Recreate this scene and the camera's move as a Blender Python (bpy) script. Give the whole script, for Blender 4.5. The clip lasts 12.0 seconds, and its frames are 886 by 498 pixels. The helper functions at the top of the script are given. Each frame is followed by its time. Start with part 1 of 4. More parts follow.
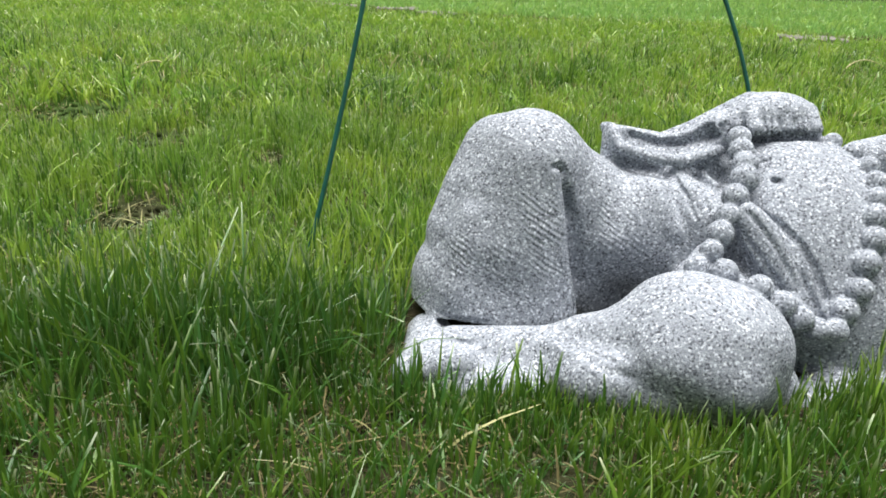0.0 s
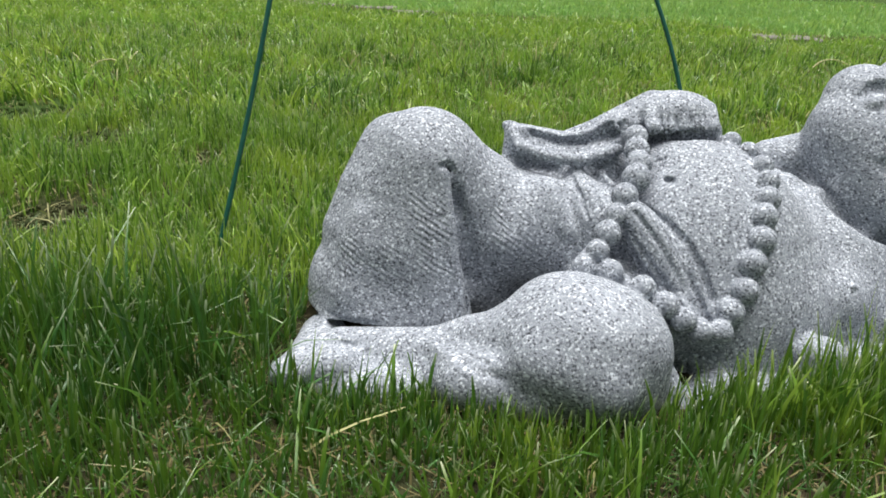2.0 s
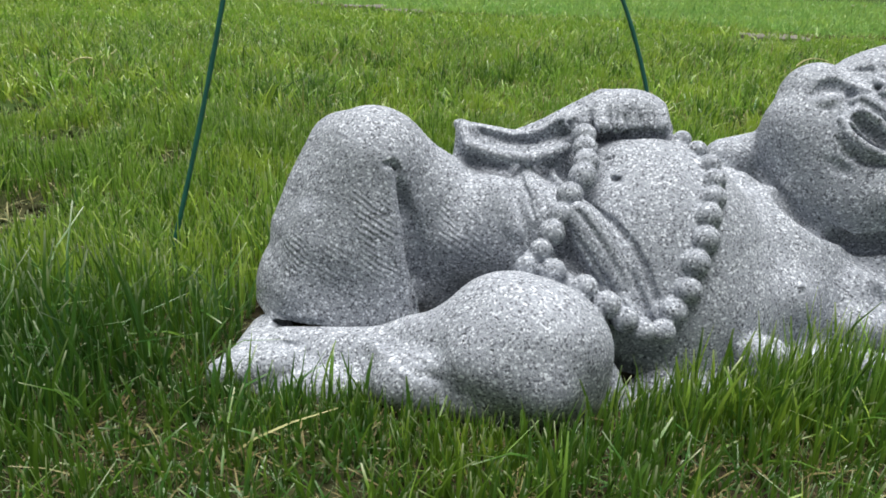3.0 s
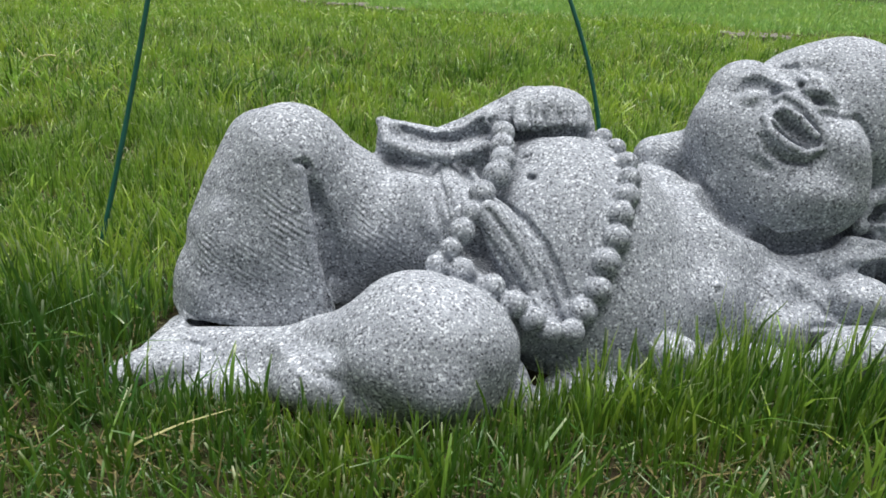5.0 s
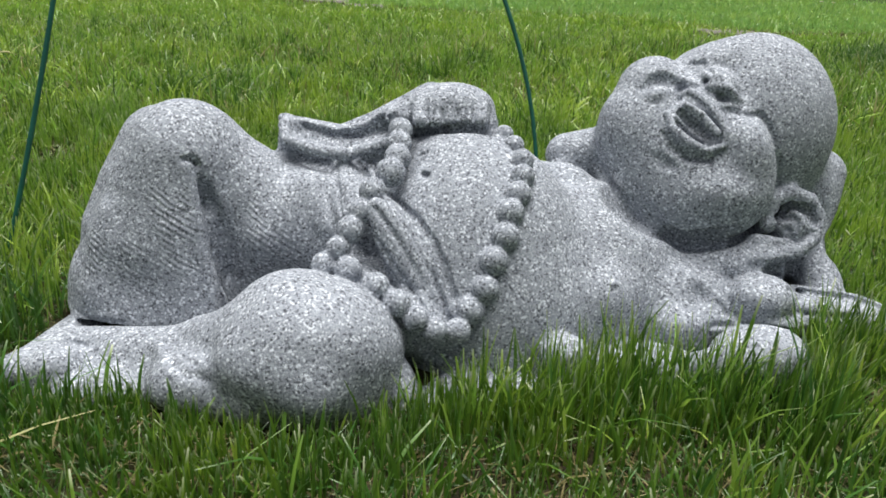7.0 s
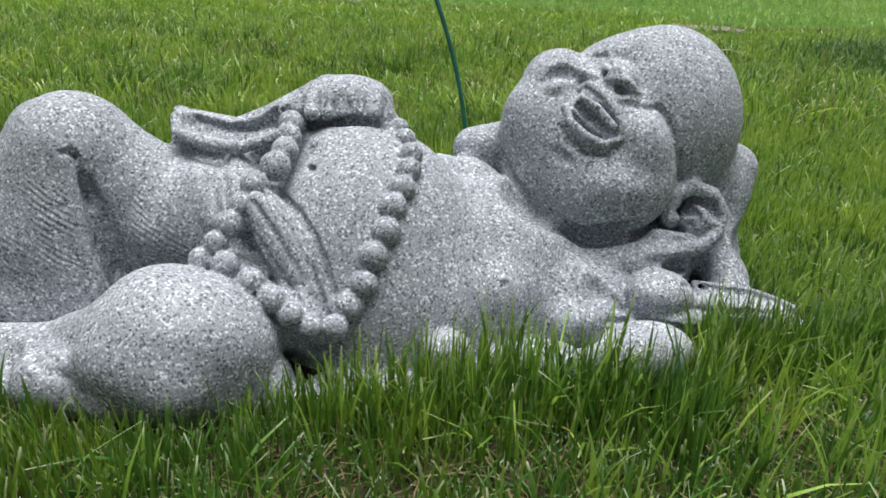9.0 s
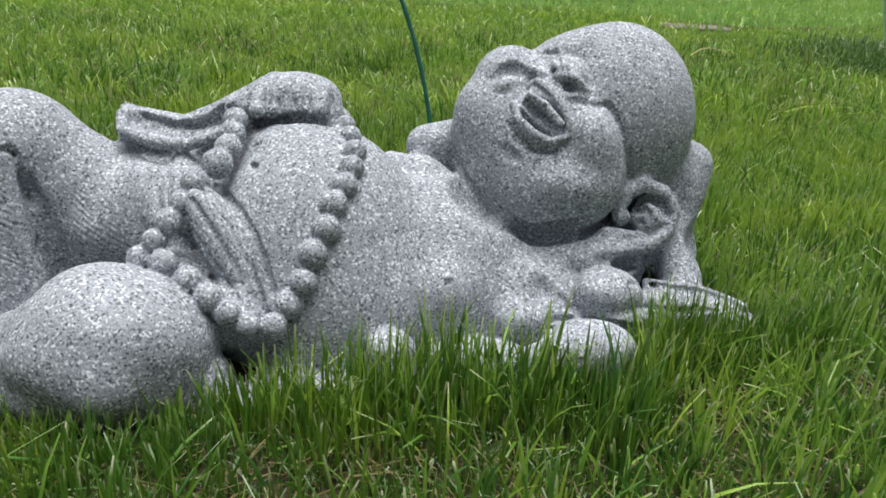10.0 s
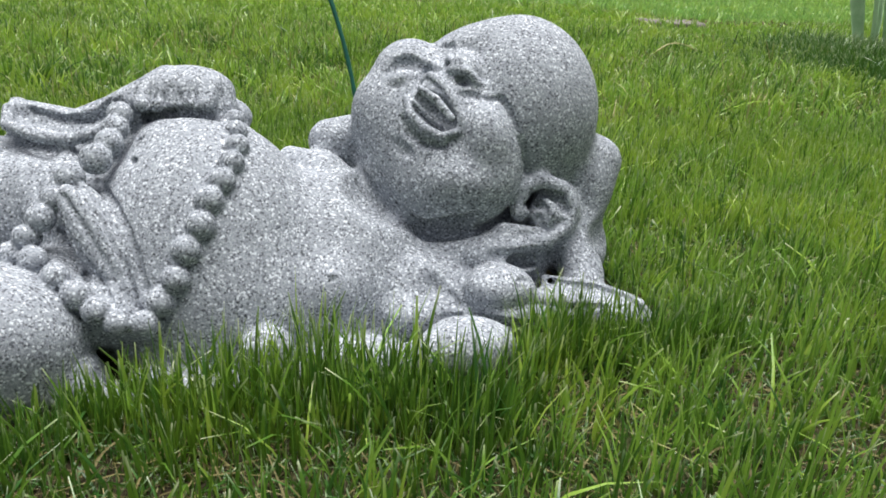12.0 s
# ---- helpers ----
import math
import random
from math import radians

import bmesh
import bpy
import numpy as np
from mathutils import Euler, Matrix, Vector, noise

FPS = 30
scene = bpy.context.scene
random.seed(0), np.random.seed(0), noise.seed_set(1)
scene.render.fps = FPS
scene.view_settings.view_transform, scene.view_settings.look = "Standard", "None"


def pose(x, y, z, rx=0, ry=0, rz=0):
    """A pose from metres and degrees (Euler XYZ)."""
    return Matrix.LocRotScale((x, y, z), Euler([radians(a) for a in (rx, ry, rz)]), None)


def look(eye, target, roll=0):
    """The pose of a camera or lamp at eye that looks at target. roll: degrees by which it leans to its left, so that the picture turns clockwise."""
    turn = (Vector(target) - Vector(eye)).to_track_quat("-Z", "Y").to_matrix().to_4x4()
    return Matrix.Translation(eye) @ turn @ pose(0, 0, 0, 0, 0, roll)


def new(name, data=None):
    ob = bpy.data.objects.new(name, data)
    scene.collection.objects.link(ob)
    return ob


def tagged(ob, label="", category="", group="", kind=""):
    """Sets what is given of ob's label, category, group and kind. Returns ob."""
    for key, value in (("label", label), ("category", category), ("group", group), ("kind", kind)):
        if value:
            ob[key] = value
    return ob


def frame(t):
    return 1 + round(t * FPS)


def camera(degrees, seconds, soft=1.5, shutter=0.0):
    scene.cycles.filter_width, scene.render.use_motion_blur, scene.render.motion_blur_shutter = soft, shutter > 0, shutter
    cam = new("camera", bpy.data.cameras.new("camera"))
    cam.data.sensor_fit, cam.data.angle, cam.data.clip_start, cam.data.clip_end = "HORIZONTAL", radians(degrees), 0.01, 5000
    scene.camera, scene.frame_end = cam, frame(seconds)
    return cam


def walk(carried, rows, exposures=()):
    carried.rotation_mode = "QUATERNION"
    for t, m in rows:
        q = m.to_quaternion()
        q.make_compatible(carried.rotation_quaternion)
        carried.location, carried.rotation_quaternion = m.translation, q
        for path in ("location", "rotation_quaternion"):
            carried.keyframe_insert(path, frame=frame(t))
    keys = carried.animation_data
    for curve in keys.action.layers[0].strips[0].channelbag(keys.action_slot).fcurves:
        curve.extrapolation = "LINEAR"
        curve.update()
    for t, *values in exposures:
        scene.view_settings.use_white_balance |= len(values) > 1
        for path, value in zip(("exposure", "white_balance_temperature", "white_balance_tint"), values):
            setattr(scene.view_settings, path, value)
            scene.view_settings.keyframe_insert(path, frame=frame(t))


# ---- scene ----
cam = camera(61.5, 12.0, soft=1.75)
METRES, EYE, TILT, LEAN, TURN = 0.43, 0.265, -21.95, -2.0, 0.0
ROWS = [
    (0.0, 0.0, 0.0, 0.0, -0.0, 0.0, 0.0),
    (0.5, 0.0421, 0.0037, 0.0005, -0.08, -0.03, 0.02),
    (1.0, 0.0865, 0.0075, 0.0004, -0.14, -0.0, 0.02),
    (1.5, 0.1278, 0.011, 0.0009, -0.24, -0.02, 0.02),
    (2.0, 0.1769, 0.0153, 0.0008, -0.33, -0.03, 0.02),
    (2.5, 0.2202, 0.0193, 0.0014, -0.43, -0.09, 0.03),
    (3.0, 0.2628, 0.0227, 0.0015, -0.52, -0.11, 0.02),
    (5.0, 0.3983, 0.0348, 0.002, -0.79, -0.22, 0.04),
    (5.5, 0.4407, 0.0378, 0.0026, -0.86, -0.26, 0.04),
    (6.0, 0.4854, 0.0415, 0.0024, -0.96, -0.32, 0.03),
    (6.5, 0.5255, 0.0443, 0.0024, -1.03, -0.33, 0.05),
    (7.0, 0.565, 0.0474, 0.0023, -1.09, -0.38, 0.07),
    (9.0, 0.7383, 0.0633, -0.0005, -1.41, -0.65, 0.04),
    (9.5, 0.7833, 0.0665, -0.0011, -1.53, -0.71, 0.07),
    (10.0, 0.8226, 0.0691, -0.0023, -1.62, -0.72, 0.1),
    (10.5, 0.8683, 0.0718, -0.0017, -1.71, -0.81, 0.11),
    (11.0, 0.9126, 0.0744, -0.002, -1.8, -0.85, 0.14),
    (11.5, 0.9534, 0.0769, -0.0026, -1.88, -0.9, 0.15),
    (12.0, 0.9966, 0.08, -0.0022, -1.97, -1.05, 0.15),
]
EXPOSURES = [(0.0, 0.46), (0.75, 0.36), (1.5, 0.25), (3.0, 0.11), (5.5, 0.05), (9.5, 0.05), (11.5, 0.16), (12.0, 0.24)]
walk(cam, [(t, pose(0, 0, EYE, TILT, LEAN, TURN) @ pose(METRES * x, METRES * y, METRES * z, 90 + pitch, roll, yaw)) for t, x, y, z, yaw, pitch, roll in ROWS], exposures=EXPOSURES)

# ---- light ----
world = bpy.data.worlds.new("overcast_sky")
scene.world = world
world.use_nodes = True
wn, wl = world.node_tree.nodes, world.node_tree.links
wn.clear()
sky = wn.new("ShaderNodeTexSky")
sky.sky_type, sky.sun_disc = "NISHITA", False
sky.sun_elevation, sky.sun_rotation = radians(82), radians(6)
sky.air_density, sky.dust_density, sky.ozone_density = 1.0, 4.0, 1.0
grey = wn.new("ShaderNodeHueSaturation")
grey.inputs["Saturation"].default_value = 0.35
back = wn.new("ShaderNodeBackground")
back.inputs["Strength"].default_value = 0.063
wout = wn.new("ShaderNodeOutputWorld")
wl.new(sky.outputs[0], grey.inputs["Color"])
wl.new(grey.outputs[0], back.inputs["Color"])
wl.new(back.outputs[0], wout.inputs["Surface"])
sun = new("sun", bpy.data.lights.new("sun", "SUN"))
sun.data.energy, sun.data.angle, sun.data.color = 5.15, radians(58), (1.0, 0.99, 0.97)
sun.matrix_world = look((0.24, 0.90, 3.0), (0.2, 0.5, 0.0))


# ---- materials ----
def nodes_of(name):
    m = bpy.data.materials.new(name)
    m.use_nodes = True
    t = m.node_tree
    t.nodes.clear()
    out = t.nodes.new("ShaderNodeOutputMaterial")
    return m, t.nodes, t.links, out


def ramp(n, l, source, stops, interp="LINEAR"):
    r = n.new("ShaderNodeValToRGB")
    r.color_ramp.interpolation = interp
    while len(r.color_ramp.elements) < len(stops):
        r.color_ramp.elements.new(0.5)
    for e, (p, c) in zip(r.color_ramp.elements, stops):
        e.position, e.color = p, (*c, 1) if len(c) == 3 else (c[0], c[0], c[0], 1)
    l.new(source, r.inputs[0])
    return r.outputs[0]


def tex(n, l, coord, kind, scale, detail=4.0, rough=0.6):
    t = n.new("ShaderNodeTexNoise" if kind == "noise" else "ShaderNodeTexVoronoi")
    t.inputs["Scale"].default_value = scale
    if kind == "noise":
        t.inputs["Detail"].default_value, t.inputs["Roughness"].default_value = detail, rough
    l.new(coord, t.inputs["Vector"])
    return t


def mix(n, l, fac, a, b, how="MIX"):
    m = n.new("ShaderNodeMix")
    m.data_type, m.blend_type = "RGBA", how
    for sock, v in ((m.inputs[0], fac), (m.inputs[6], a), (m.inputs[7], b)):
        if isinstance(v, (int, float)):
            sock.default_value = v
        elif isinstance(v, tuple):
            sock.default_value = (*v, 1)
        else:
            l.new(v, sock)
    return m.outputs[2]


def math_node(n, l, op, a, b=0.0):
    m = n.new("ShaderNodeMath")
    m.operation = op
    for sock, v in zip(m.inputs, (a, b)):
        if isinstance(v, (int, float)):
            sock.default_value = v
        else:
            l.new(v, sock)
    return m.outputs[0]


def bump(n, l, height, strength, distance, normal=None):
    b = n.new("ShaderNodeBump")
    b.inputs["Strength"].default_value, b.inputs["Distance"].default_value = strength, distance
    l.new(height, b.inputs["Height"])
    if normal:
        l.new(normal, b.inputs["Normal"])
    return b.outputs[0]


def granite():
    """Cast grey granite: pale and dark grains, pits, and fine tool marks in places."""
    m, n, l, out = nodes_of("speckled_granite")
    c = n.new("ShaderNodeTexCoord").outputs["Object"]
    p = n.new("ShaderNodeBsdfPrincipled")
    big = tex(n, l, c, "noise", 14, 4).outputs["Fac"]
    fine = tex(n, l, c, "noise", 520, 4, 0.75).outputs["Fac"]
    warp = n.new("ShaderNodeMix")
    warp.data_type = "VECTOR"
    warp.inputs[0].default_value = 0.0012
    l.new(c, warp.inputs[4])
    l.new(tex(n, l, c, "noise", 700, 2).outputs["Color"], warp.inputs[5])
    cells = tex(n, l, warp.outputs[1], "voronoi", 780)
    cells2 = tex(n, l, warp.outputs[1], "voronoi", 760)
    base = ramp(n, l, big, [(0.3, (0.225, 0.245, 0.28)), (0.7, (0.34, 0.365, 0.415))])
    base = mix(n, l, 0.55, base, ramp(n, l, fine, [(0.34, (0.09, 0.10, 0.115)), (0.66, (0.56, 0.60, 0.65))]))
    sep = n.new("ShaderNodeSeparateColor")
    l.new(cells.outputs["Color"], sep.inputs[0])
    sep2 = n.new("ShaderNodeSeparateColor")
    l.new(cells2.outputs["Color"], sep2.inputs[0])
    base = mix(n, l, ramp(n, l, sep.outputs[0], [(0.85, (0.0,)), (0.90, (0.88,))]), base, (0.73, 0.77, 0.82))
    base = mix(n, l, ramp(n, l, sep2.outputs[1], [(0.82, (0.0,)), (0.90, (0.78,))]), base, (0.05, 0.055, 0.07))
    p.inputs["Roughness"].default_value = 0.82
    wave = n.new("ShaderNodeTexWave")
    wave.inputs["Scale"].default_value, wave.inputs["Distortion"].default_value, wave.inputs["Detail"].default_value = 82, 5.0, 2.0
    wave.bands_direction = "Z"
    wave.inputs["Detail Scale"].default_value = 0.6
    turn = n.new("ShaderNodeMapping")
    turn.inputs["Rotation"].default_value = (0.1, -0.55, 0.0)
    l.new(c, turn.inputs[0])
    l.new(turn.outputs[0], wave.inputs["Vector"])
    where = None
    for spot in ((-0.207, -0.022, 0.102), (-0.200, -0.027, 0.084), (-0.197, -0.031, 0.067), (-0.146, -0.003, 0.089), (-0.144, -0.007, 0.072), (-0.134, -0.007, 0.057), (-0.264, -0.022, 0.063), (-0.232, -0.028, 0.060)):
        far = n.new("ShaderNodeVectorMath")
        far.operation = "DISTANCE"
        far.inputs[1].default_value = spot
        l.new(c, far.inputs[0])
        one = ramp(n, l, far.outputs["Value"], [(0.006, (1.0,)), (0.019, (0.0,))])
        where = one if where is None else math_node(n, l, "MAXIMUM", where, one)
    where = math_node(n, l, "MULTIPLY", where, ramp(n, l, tex(n, l, c, "noise", 60, 2).outputs["Fac"], [(0.38, (0.0,)), (0.52, (1.0,))]))
    marks = math_node(n, l, "MULTIPLY", wave.outputs["Fac"], where)
    nrm = bump(n, l, marks, 0.6, 0.0013)
    pit = n.new("ShaderNodeTexVoronoi")
    pit.inputs["Scale"].default_value = 330
    l.new(warp.outputs[1], pit.inputs["Vector"])
    sep3 = n.new("ShaderNodeSeparateColor")
    l.new(pit.outputs["Color"], sep3.inputs[0])
    rough_zone = ramp(n, l, tex(n, l, c, "noise", 22, 3).outputs["Fac"], [(0.46, (0.0,)), (0.62, (1.0,))])
    hole = math_node(n, l, "MULTIPLY", ramp(n, l, pit.outputs["Distance"], [(0.18, (1.0,)), (0.34, (0.0,))]), math_node(n, l, "GREATER_THAN", math_node(n, l, "MULTIPLY", sep3.outputs[2], math_node(n, l, "ADD", math_node(n, l, "MULTIPLY", rough_zone, 0.22), 0.80)), 0.74))
    base = mix(n, l, math_node(n, l, "MULTIPLY", hole, 0.75), base, (0.035, 0.038, 0.045))
    l.new(base, p.inputs["Base Color"])
    nrm = bump(n, l, math_node(n, l, "SUBTRACT", 1.0, hole), 0.6, 0.0012, nrm)
    nrm = bump(n, l, fine, 0.55, 0.0012, nrm)
    nrm = bump(n, l, tex(n, l, c, "noise", 90, 3).outputs["Fac"], 0.25, 0.003, nrm)
    l.new(nrm, p.inputs["Normal"])
    l.new(p.outputs[0], out.inputs[0])
    return m


def leaf(name, dark, light, tip, through_amount=0.35, rough=0.32):
    """Grass: colour from blade to blade and from patch to patch, pale cut tips, light through the blade."""
    m, n, l, out = nodes_of(name)
    geo = n.new("ShaderNodeNewGeometry")
    uv = n.new("ShaderNodeTexCoord")
    patch = tex(n, l, geo.outputs["Position"], "noise", 11, 4).outputs["Fac"]
    wide = tex(n, l, geo.outputs["Position"], "noise", 2.2, 2).outputs["Fac"]
    pick = geo.outputs["Random Per Island"]
    mid = tuple((a + b) / 2 for a, b in zip(dark, light))
    green = through_amount > 0.25
    pale, palest, warm = ((1.35, 1.18, 1.1), (1.65, 1.28, 1.35), (1.5, 1.14, 0.8)) if green else ((1.1, 1.12, 1.1), (1.25, 1.3, 1.35), (1.05, 1.05, 0.9))
    col = ramp(n, l, pick, [(0.0, tuple(0.7 * a for a in dark)), (0.3, mid), (0.68, light), (0.9, tuple(min(1, a * b) for a, b in zip(light, pale))), (1.0, tuple(min(1, a * b) for a, b in zip(light, palest)))])
    yellow = tuple(min(1, a * b) for a, b in zip(light, warm))
    col = mix(n, l, ramp(n, l, patch, [(0.44, (0.0,)), (0.60, (0.75,))]), col, yellow)
    col = mix(n, l, ramp(n, l, wide, [(0.40, (0.45,)), (0.56, (0.0,))]), col, mid)
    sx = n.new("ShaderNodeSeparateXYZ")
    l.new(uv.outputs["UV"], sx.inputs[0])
    # brown sheath at the foot, darkened to put the shade between blades into colour
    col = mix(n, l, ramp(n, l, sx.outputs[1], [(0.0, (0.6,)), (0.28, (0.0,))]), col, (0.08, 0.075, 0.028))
    wob = math_node(n, l, "MULTIPLY", math_node(n, l, "FRACT", math_node(n, l, "MULTIPLY", geo.outputs["Random Per Island"], 17.3)), 0.9)
    col = mix(n, l, math_node(n, l, "MULTIPLY", ramp(n, l, sx.outputs[1], [(0.80, (0.0,)), (0.97, (1.0,))]), wob), col, tip)
    d = n.new("ShaderNodeBsdfPrincipled")
    d.inputs["Roughness"].default_value = rough
    d.inputs["Specular IOR Level"].default_value = 0.42
    l.new(col, d.inputs["Base Color"])
    tr = n.new("ShaderNodeBsdfTranslucent")
    l.new(mix(n, l, 0.4, col, (0.22, 0.44, 0.05)), tr.inputs["Color"])
    ms = n.new("ShaderNodeMixShader")
    ms.inputs[0].default_value = through_amount
    l.new(d.outputs[0], ms.inputs[1])
    l.new(tr.outputs[0], ms.inputs[2])
    l.new(ms.outputs[0], out.inputs[0])
    return m


def soil():
    m, n, l, out = nodes_of("soil_and_thatch")
    c = n.new("ShaderNodeTexCoord").outputs["Object"]
    p = n.new("ShaderNodeBsdfPrincipled")
    a = tex(n, l, c, "noise", 60, 6, 0.7).outputs["Fac"]
    b = tex(n, l, c, "noise", 4, 4).outputs["Fac"]
    earth = ramp(n, l, a, [(0.3, (0.020, 0.014, 0.010)), (0.55, (0.060, 0.042, 0.029)), (0.75, (0.15, 0.11, 0.07))])
    green = ramp(n, l, a, [(0.3, (0.015, 0.024, 0.008)), (0.7, (0.05, 0.07, 0.02))])
    turf = ramp(n, l, tex(n, l, c, "noise", 25, 6, 0.75).outputs["Fac"], [(0.3, (0.020, 0.040, 0.009)), (0.55, (0.055, 0.095, 0.021)), (0.75, (0.11, 0.16, 0.042))])
    reach = n.new("ShaderNodeVectorMath")
    reach.operation = "DISTANCE"
    reach.inputs[1].default_value = (0.2, 0.5, 0.0)
    l.new(c, reach.inputs[0])
    col = mix(n, l, ramp(n, l, b, [(0.4, (0.25,)), (0.6, (0.75,))]), earth, green)
    col = mix(n, l, ramp(n, l, math_node(n, l, "MULTIPLY", reach.outputs["Value"], 0.2), [(0.10, (0.0,)), (0.22, (1.0,))]), col, turf)
    l.new(col, p.inputs["Base Color"])
    p.inputs["Roughness"].default_value = 0.95
    p.inputs["Specular IOR Level"].default_value = 0.1
    l.new(bump(n, l, a, 0.8, 0.006), p.inputs["Normal"])
    l.new(p.outputs[0], out.inputs[0])
    return m


def plain(name, c1, c2, scale, rough, relief=0.2, depth=0.001, through_amount=0.0):
    m, n, l, out = nodes_of(name)
    c = n.new("ShaderNodeTexCoord").outputs["Object"]
    p = n.new("ShaderNodeBsdfPrincipled")
    a = tex(n, l, c, "noise", scale, 5, 0.65).outputs["Fac"]
    col = ramp(n, l, a, [(0.3, c1), (0.7, c2)])
    l.new(col, p.inputs["Base Color"])
    p.inputs["Roughness"].default_value = rough
    l.new(bump(n, l, a, relief, depth), p.inputs["Normal"])
    if not through_amount:
        l.new(p.outputs[0], out.inputs[0])
        return m
    tr = n.new("ShaderNodeBsdfTranslucent")
    l.new(col, tr.inputs["Color"])
    ms = n.new("ShaderNodeMixShader")
    ms.inputs[0].default_value = through_amount
    l.new(p.outputs[0], ms.inputs[1])
    l.new(tr.outputs[0], ms.inputs[2])
    l.new(ms.outputs[0], out.inputs[0])
    return m


GRANITE = granite()
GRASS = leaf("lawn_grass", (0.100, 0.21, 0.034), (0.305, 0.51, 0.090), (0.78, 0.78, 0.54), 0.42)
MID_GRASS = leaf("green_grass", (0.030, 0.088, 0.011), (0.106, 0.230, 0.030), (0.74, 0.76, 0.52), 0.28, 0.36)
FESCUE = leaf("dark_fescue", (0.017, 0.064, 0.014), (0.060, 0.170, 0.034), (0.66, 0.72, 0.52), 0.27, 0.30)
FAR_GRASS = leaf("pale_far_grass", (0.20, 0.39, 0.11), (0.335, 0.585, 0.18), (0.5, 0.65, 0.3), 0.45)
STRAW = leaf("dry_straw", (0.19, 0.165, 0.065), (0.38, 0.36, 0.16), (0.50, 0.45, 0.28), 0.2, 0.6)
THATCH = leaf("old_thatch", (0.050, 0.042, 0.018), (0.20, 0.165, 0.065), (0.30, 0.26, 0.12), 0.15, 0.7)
SOIL = soil()
COATED = plain("green_plastic_coating", (0.008, 0.085, 0.06), (0.014, 0.12, 0.085), 60, 0.38, 0.1, 0.0005)
SLAB = plain("weathered_edging_stone", (0.10, 0.09, 0.078), (0.24, 0.215, 0.19), 40, 0.9, 0.5, 0.003)
PALE_LEAF = plain("pale_bulb_leaf", (0.34, 0.51, 0.30), (0.54, 0.70, 0.50), 25, 0.4, 0.15, 0.001, 0.45)
PETAL = plain("white_petal", (0.7, 0.7, 0.68), (0.85, 0.85, 0.82), 80, 0.6)
DRY_STALK = plain("dry_stalk", (0.42, 0.37, 0.17), (0.60, 0.55, 0.29), 120, 0.7)
POLLEN = plain("yellow_disc", (0.6, 0.42, 0.03), (0.75, 0.55, 0.06), 200, 0.7)


def part(name, bm, material, parent=None, label="", smooth=True):
    """Links a bmesh as one mesh object, under a thing if one is given."""
    me = bpy.data.meshes.new(name)
    bm.to_mesh(me)
    bm.free()
    for f in me.polygons:
        f.use_smooth = smooth
    me.materials.append(material)
    ob = new(name, me)
    ob.parent = parent
    return tagged(ob, label)


# ---- ground ----
SOIL_SPOTS = ((-0.57, 1.19, 0.095), (-0.385, 1.03, 0.055), (-0.31, 0.73, 0.048), (-0.21, 0.93, 0.03), (-0.85, 1.26, 0.08), (1.37, 3.00, 0.07))


def ground_z(x, y):
    z = 0.006 * np.sin(3.1 * x + 0.7) * np.cos(2.3 * y) + 0.004 * np.sin(7.3 * y - 2.0 * x) + 0.0025 * np.sin(17 * x + 11 * y)
    z = z * np.clip((np.hypot((x - 0.28) / 0.45, (y - 0.52) / 0.2) - 0.8) / 0.8, 0.15, 1)
    for sx, sy, r in SOIL_SPOTS:
        z = z - 0.010 * np.exp(-((x - sx) ** 2 + (y - sy) ** 2) / r**2)
    return z * np.exp(-((np.hypot(x, y - 1) / 9) ** 2)) - 0.0015


def lines(lo, hi, step, far):
    inner = np.arange(lo, hi + step / 2, step)
    outer = np.geomspace(0.2, far, 14)
    return np.concatenate([lo - outer[::-1], inner, hi + outer])


gx, gy = np.meshgrid(lines(-3.5, 4.5, 0.045, 260), lines(-1.5, 6.0, 0.045, 260))
gz = ground_z(gx, gy)
rows_n, cols_n = gx.shape
idx = np.arange(rows_n * cols_n).reshape(rows_n, cols_n)
quads = np.stack([idx[:-1, :-1], idx[:-1, 1:], idx[1:, 1:], idx[1:, :-1]], -1).reshape(-1, 4)
me = bpy.data.meshes.new("ground")
me.from_pydata(np.stack([gx, gy, gz], -1).reshape(-1, 3).tolist(), [], quads.tolist())
me.polygons.foreach_set("use_smooth", np.ones(len(quads), bool))
me.materials.append(SOIL)
tagged(new("ground", me), "dark soil with thatch under the lawn", "ground", kind="structure")


# ---- the statue: carved as a distance field, then skinned ----
CELL = 0.0013
LOW, HIGH = np.array((-0.335, -0.19, -0.27)), np.array((0.40, 0.185, 0.115))
AXES = [np.arange(a, b, CELL, dtype=np.float32) for a, b in zip(LOW, HIGH)]
FIELD = np.full([len(a) for a in AXES], 0.5, np.float32)


def window(lo, hi):
    s = tuple(slice(max(0, int((a - o) / CELL)), max(0, int((b - o) / CELL) + 2)) for a, b, o in zip(lo, hi, LOW))
    return s, np.meshgrid(*[ax[k] for ax, k in zip(AXES, s)], indexing="ij", sparse=True)


def merge(s, d, k, cut):
    """Joins a form to the field, or cuts it away, with a soft seam k wide."""
    a, b = (-FIELD[s], d) if cut else (FIELD[s], d)
    h = np.clip(0.5 + 0.5 * (b - a) / k, 0, 1)
    r = b + (a - b) * h - k * h * (1 - h)
    FIELD[s] = -r if cut else r


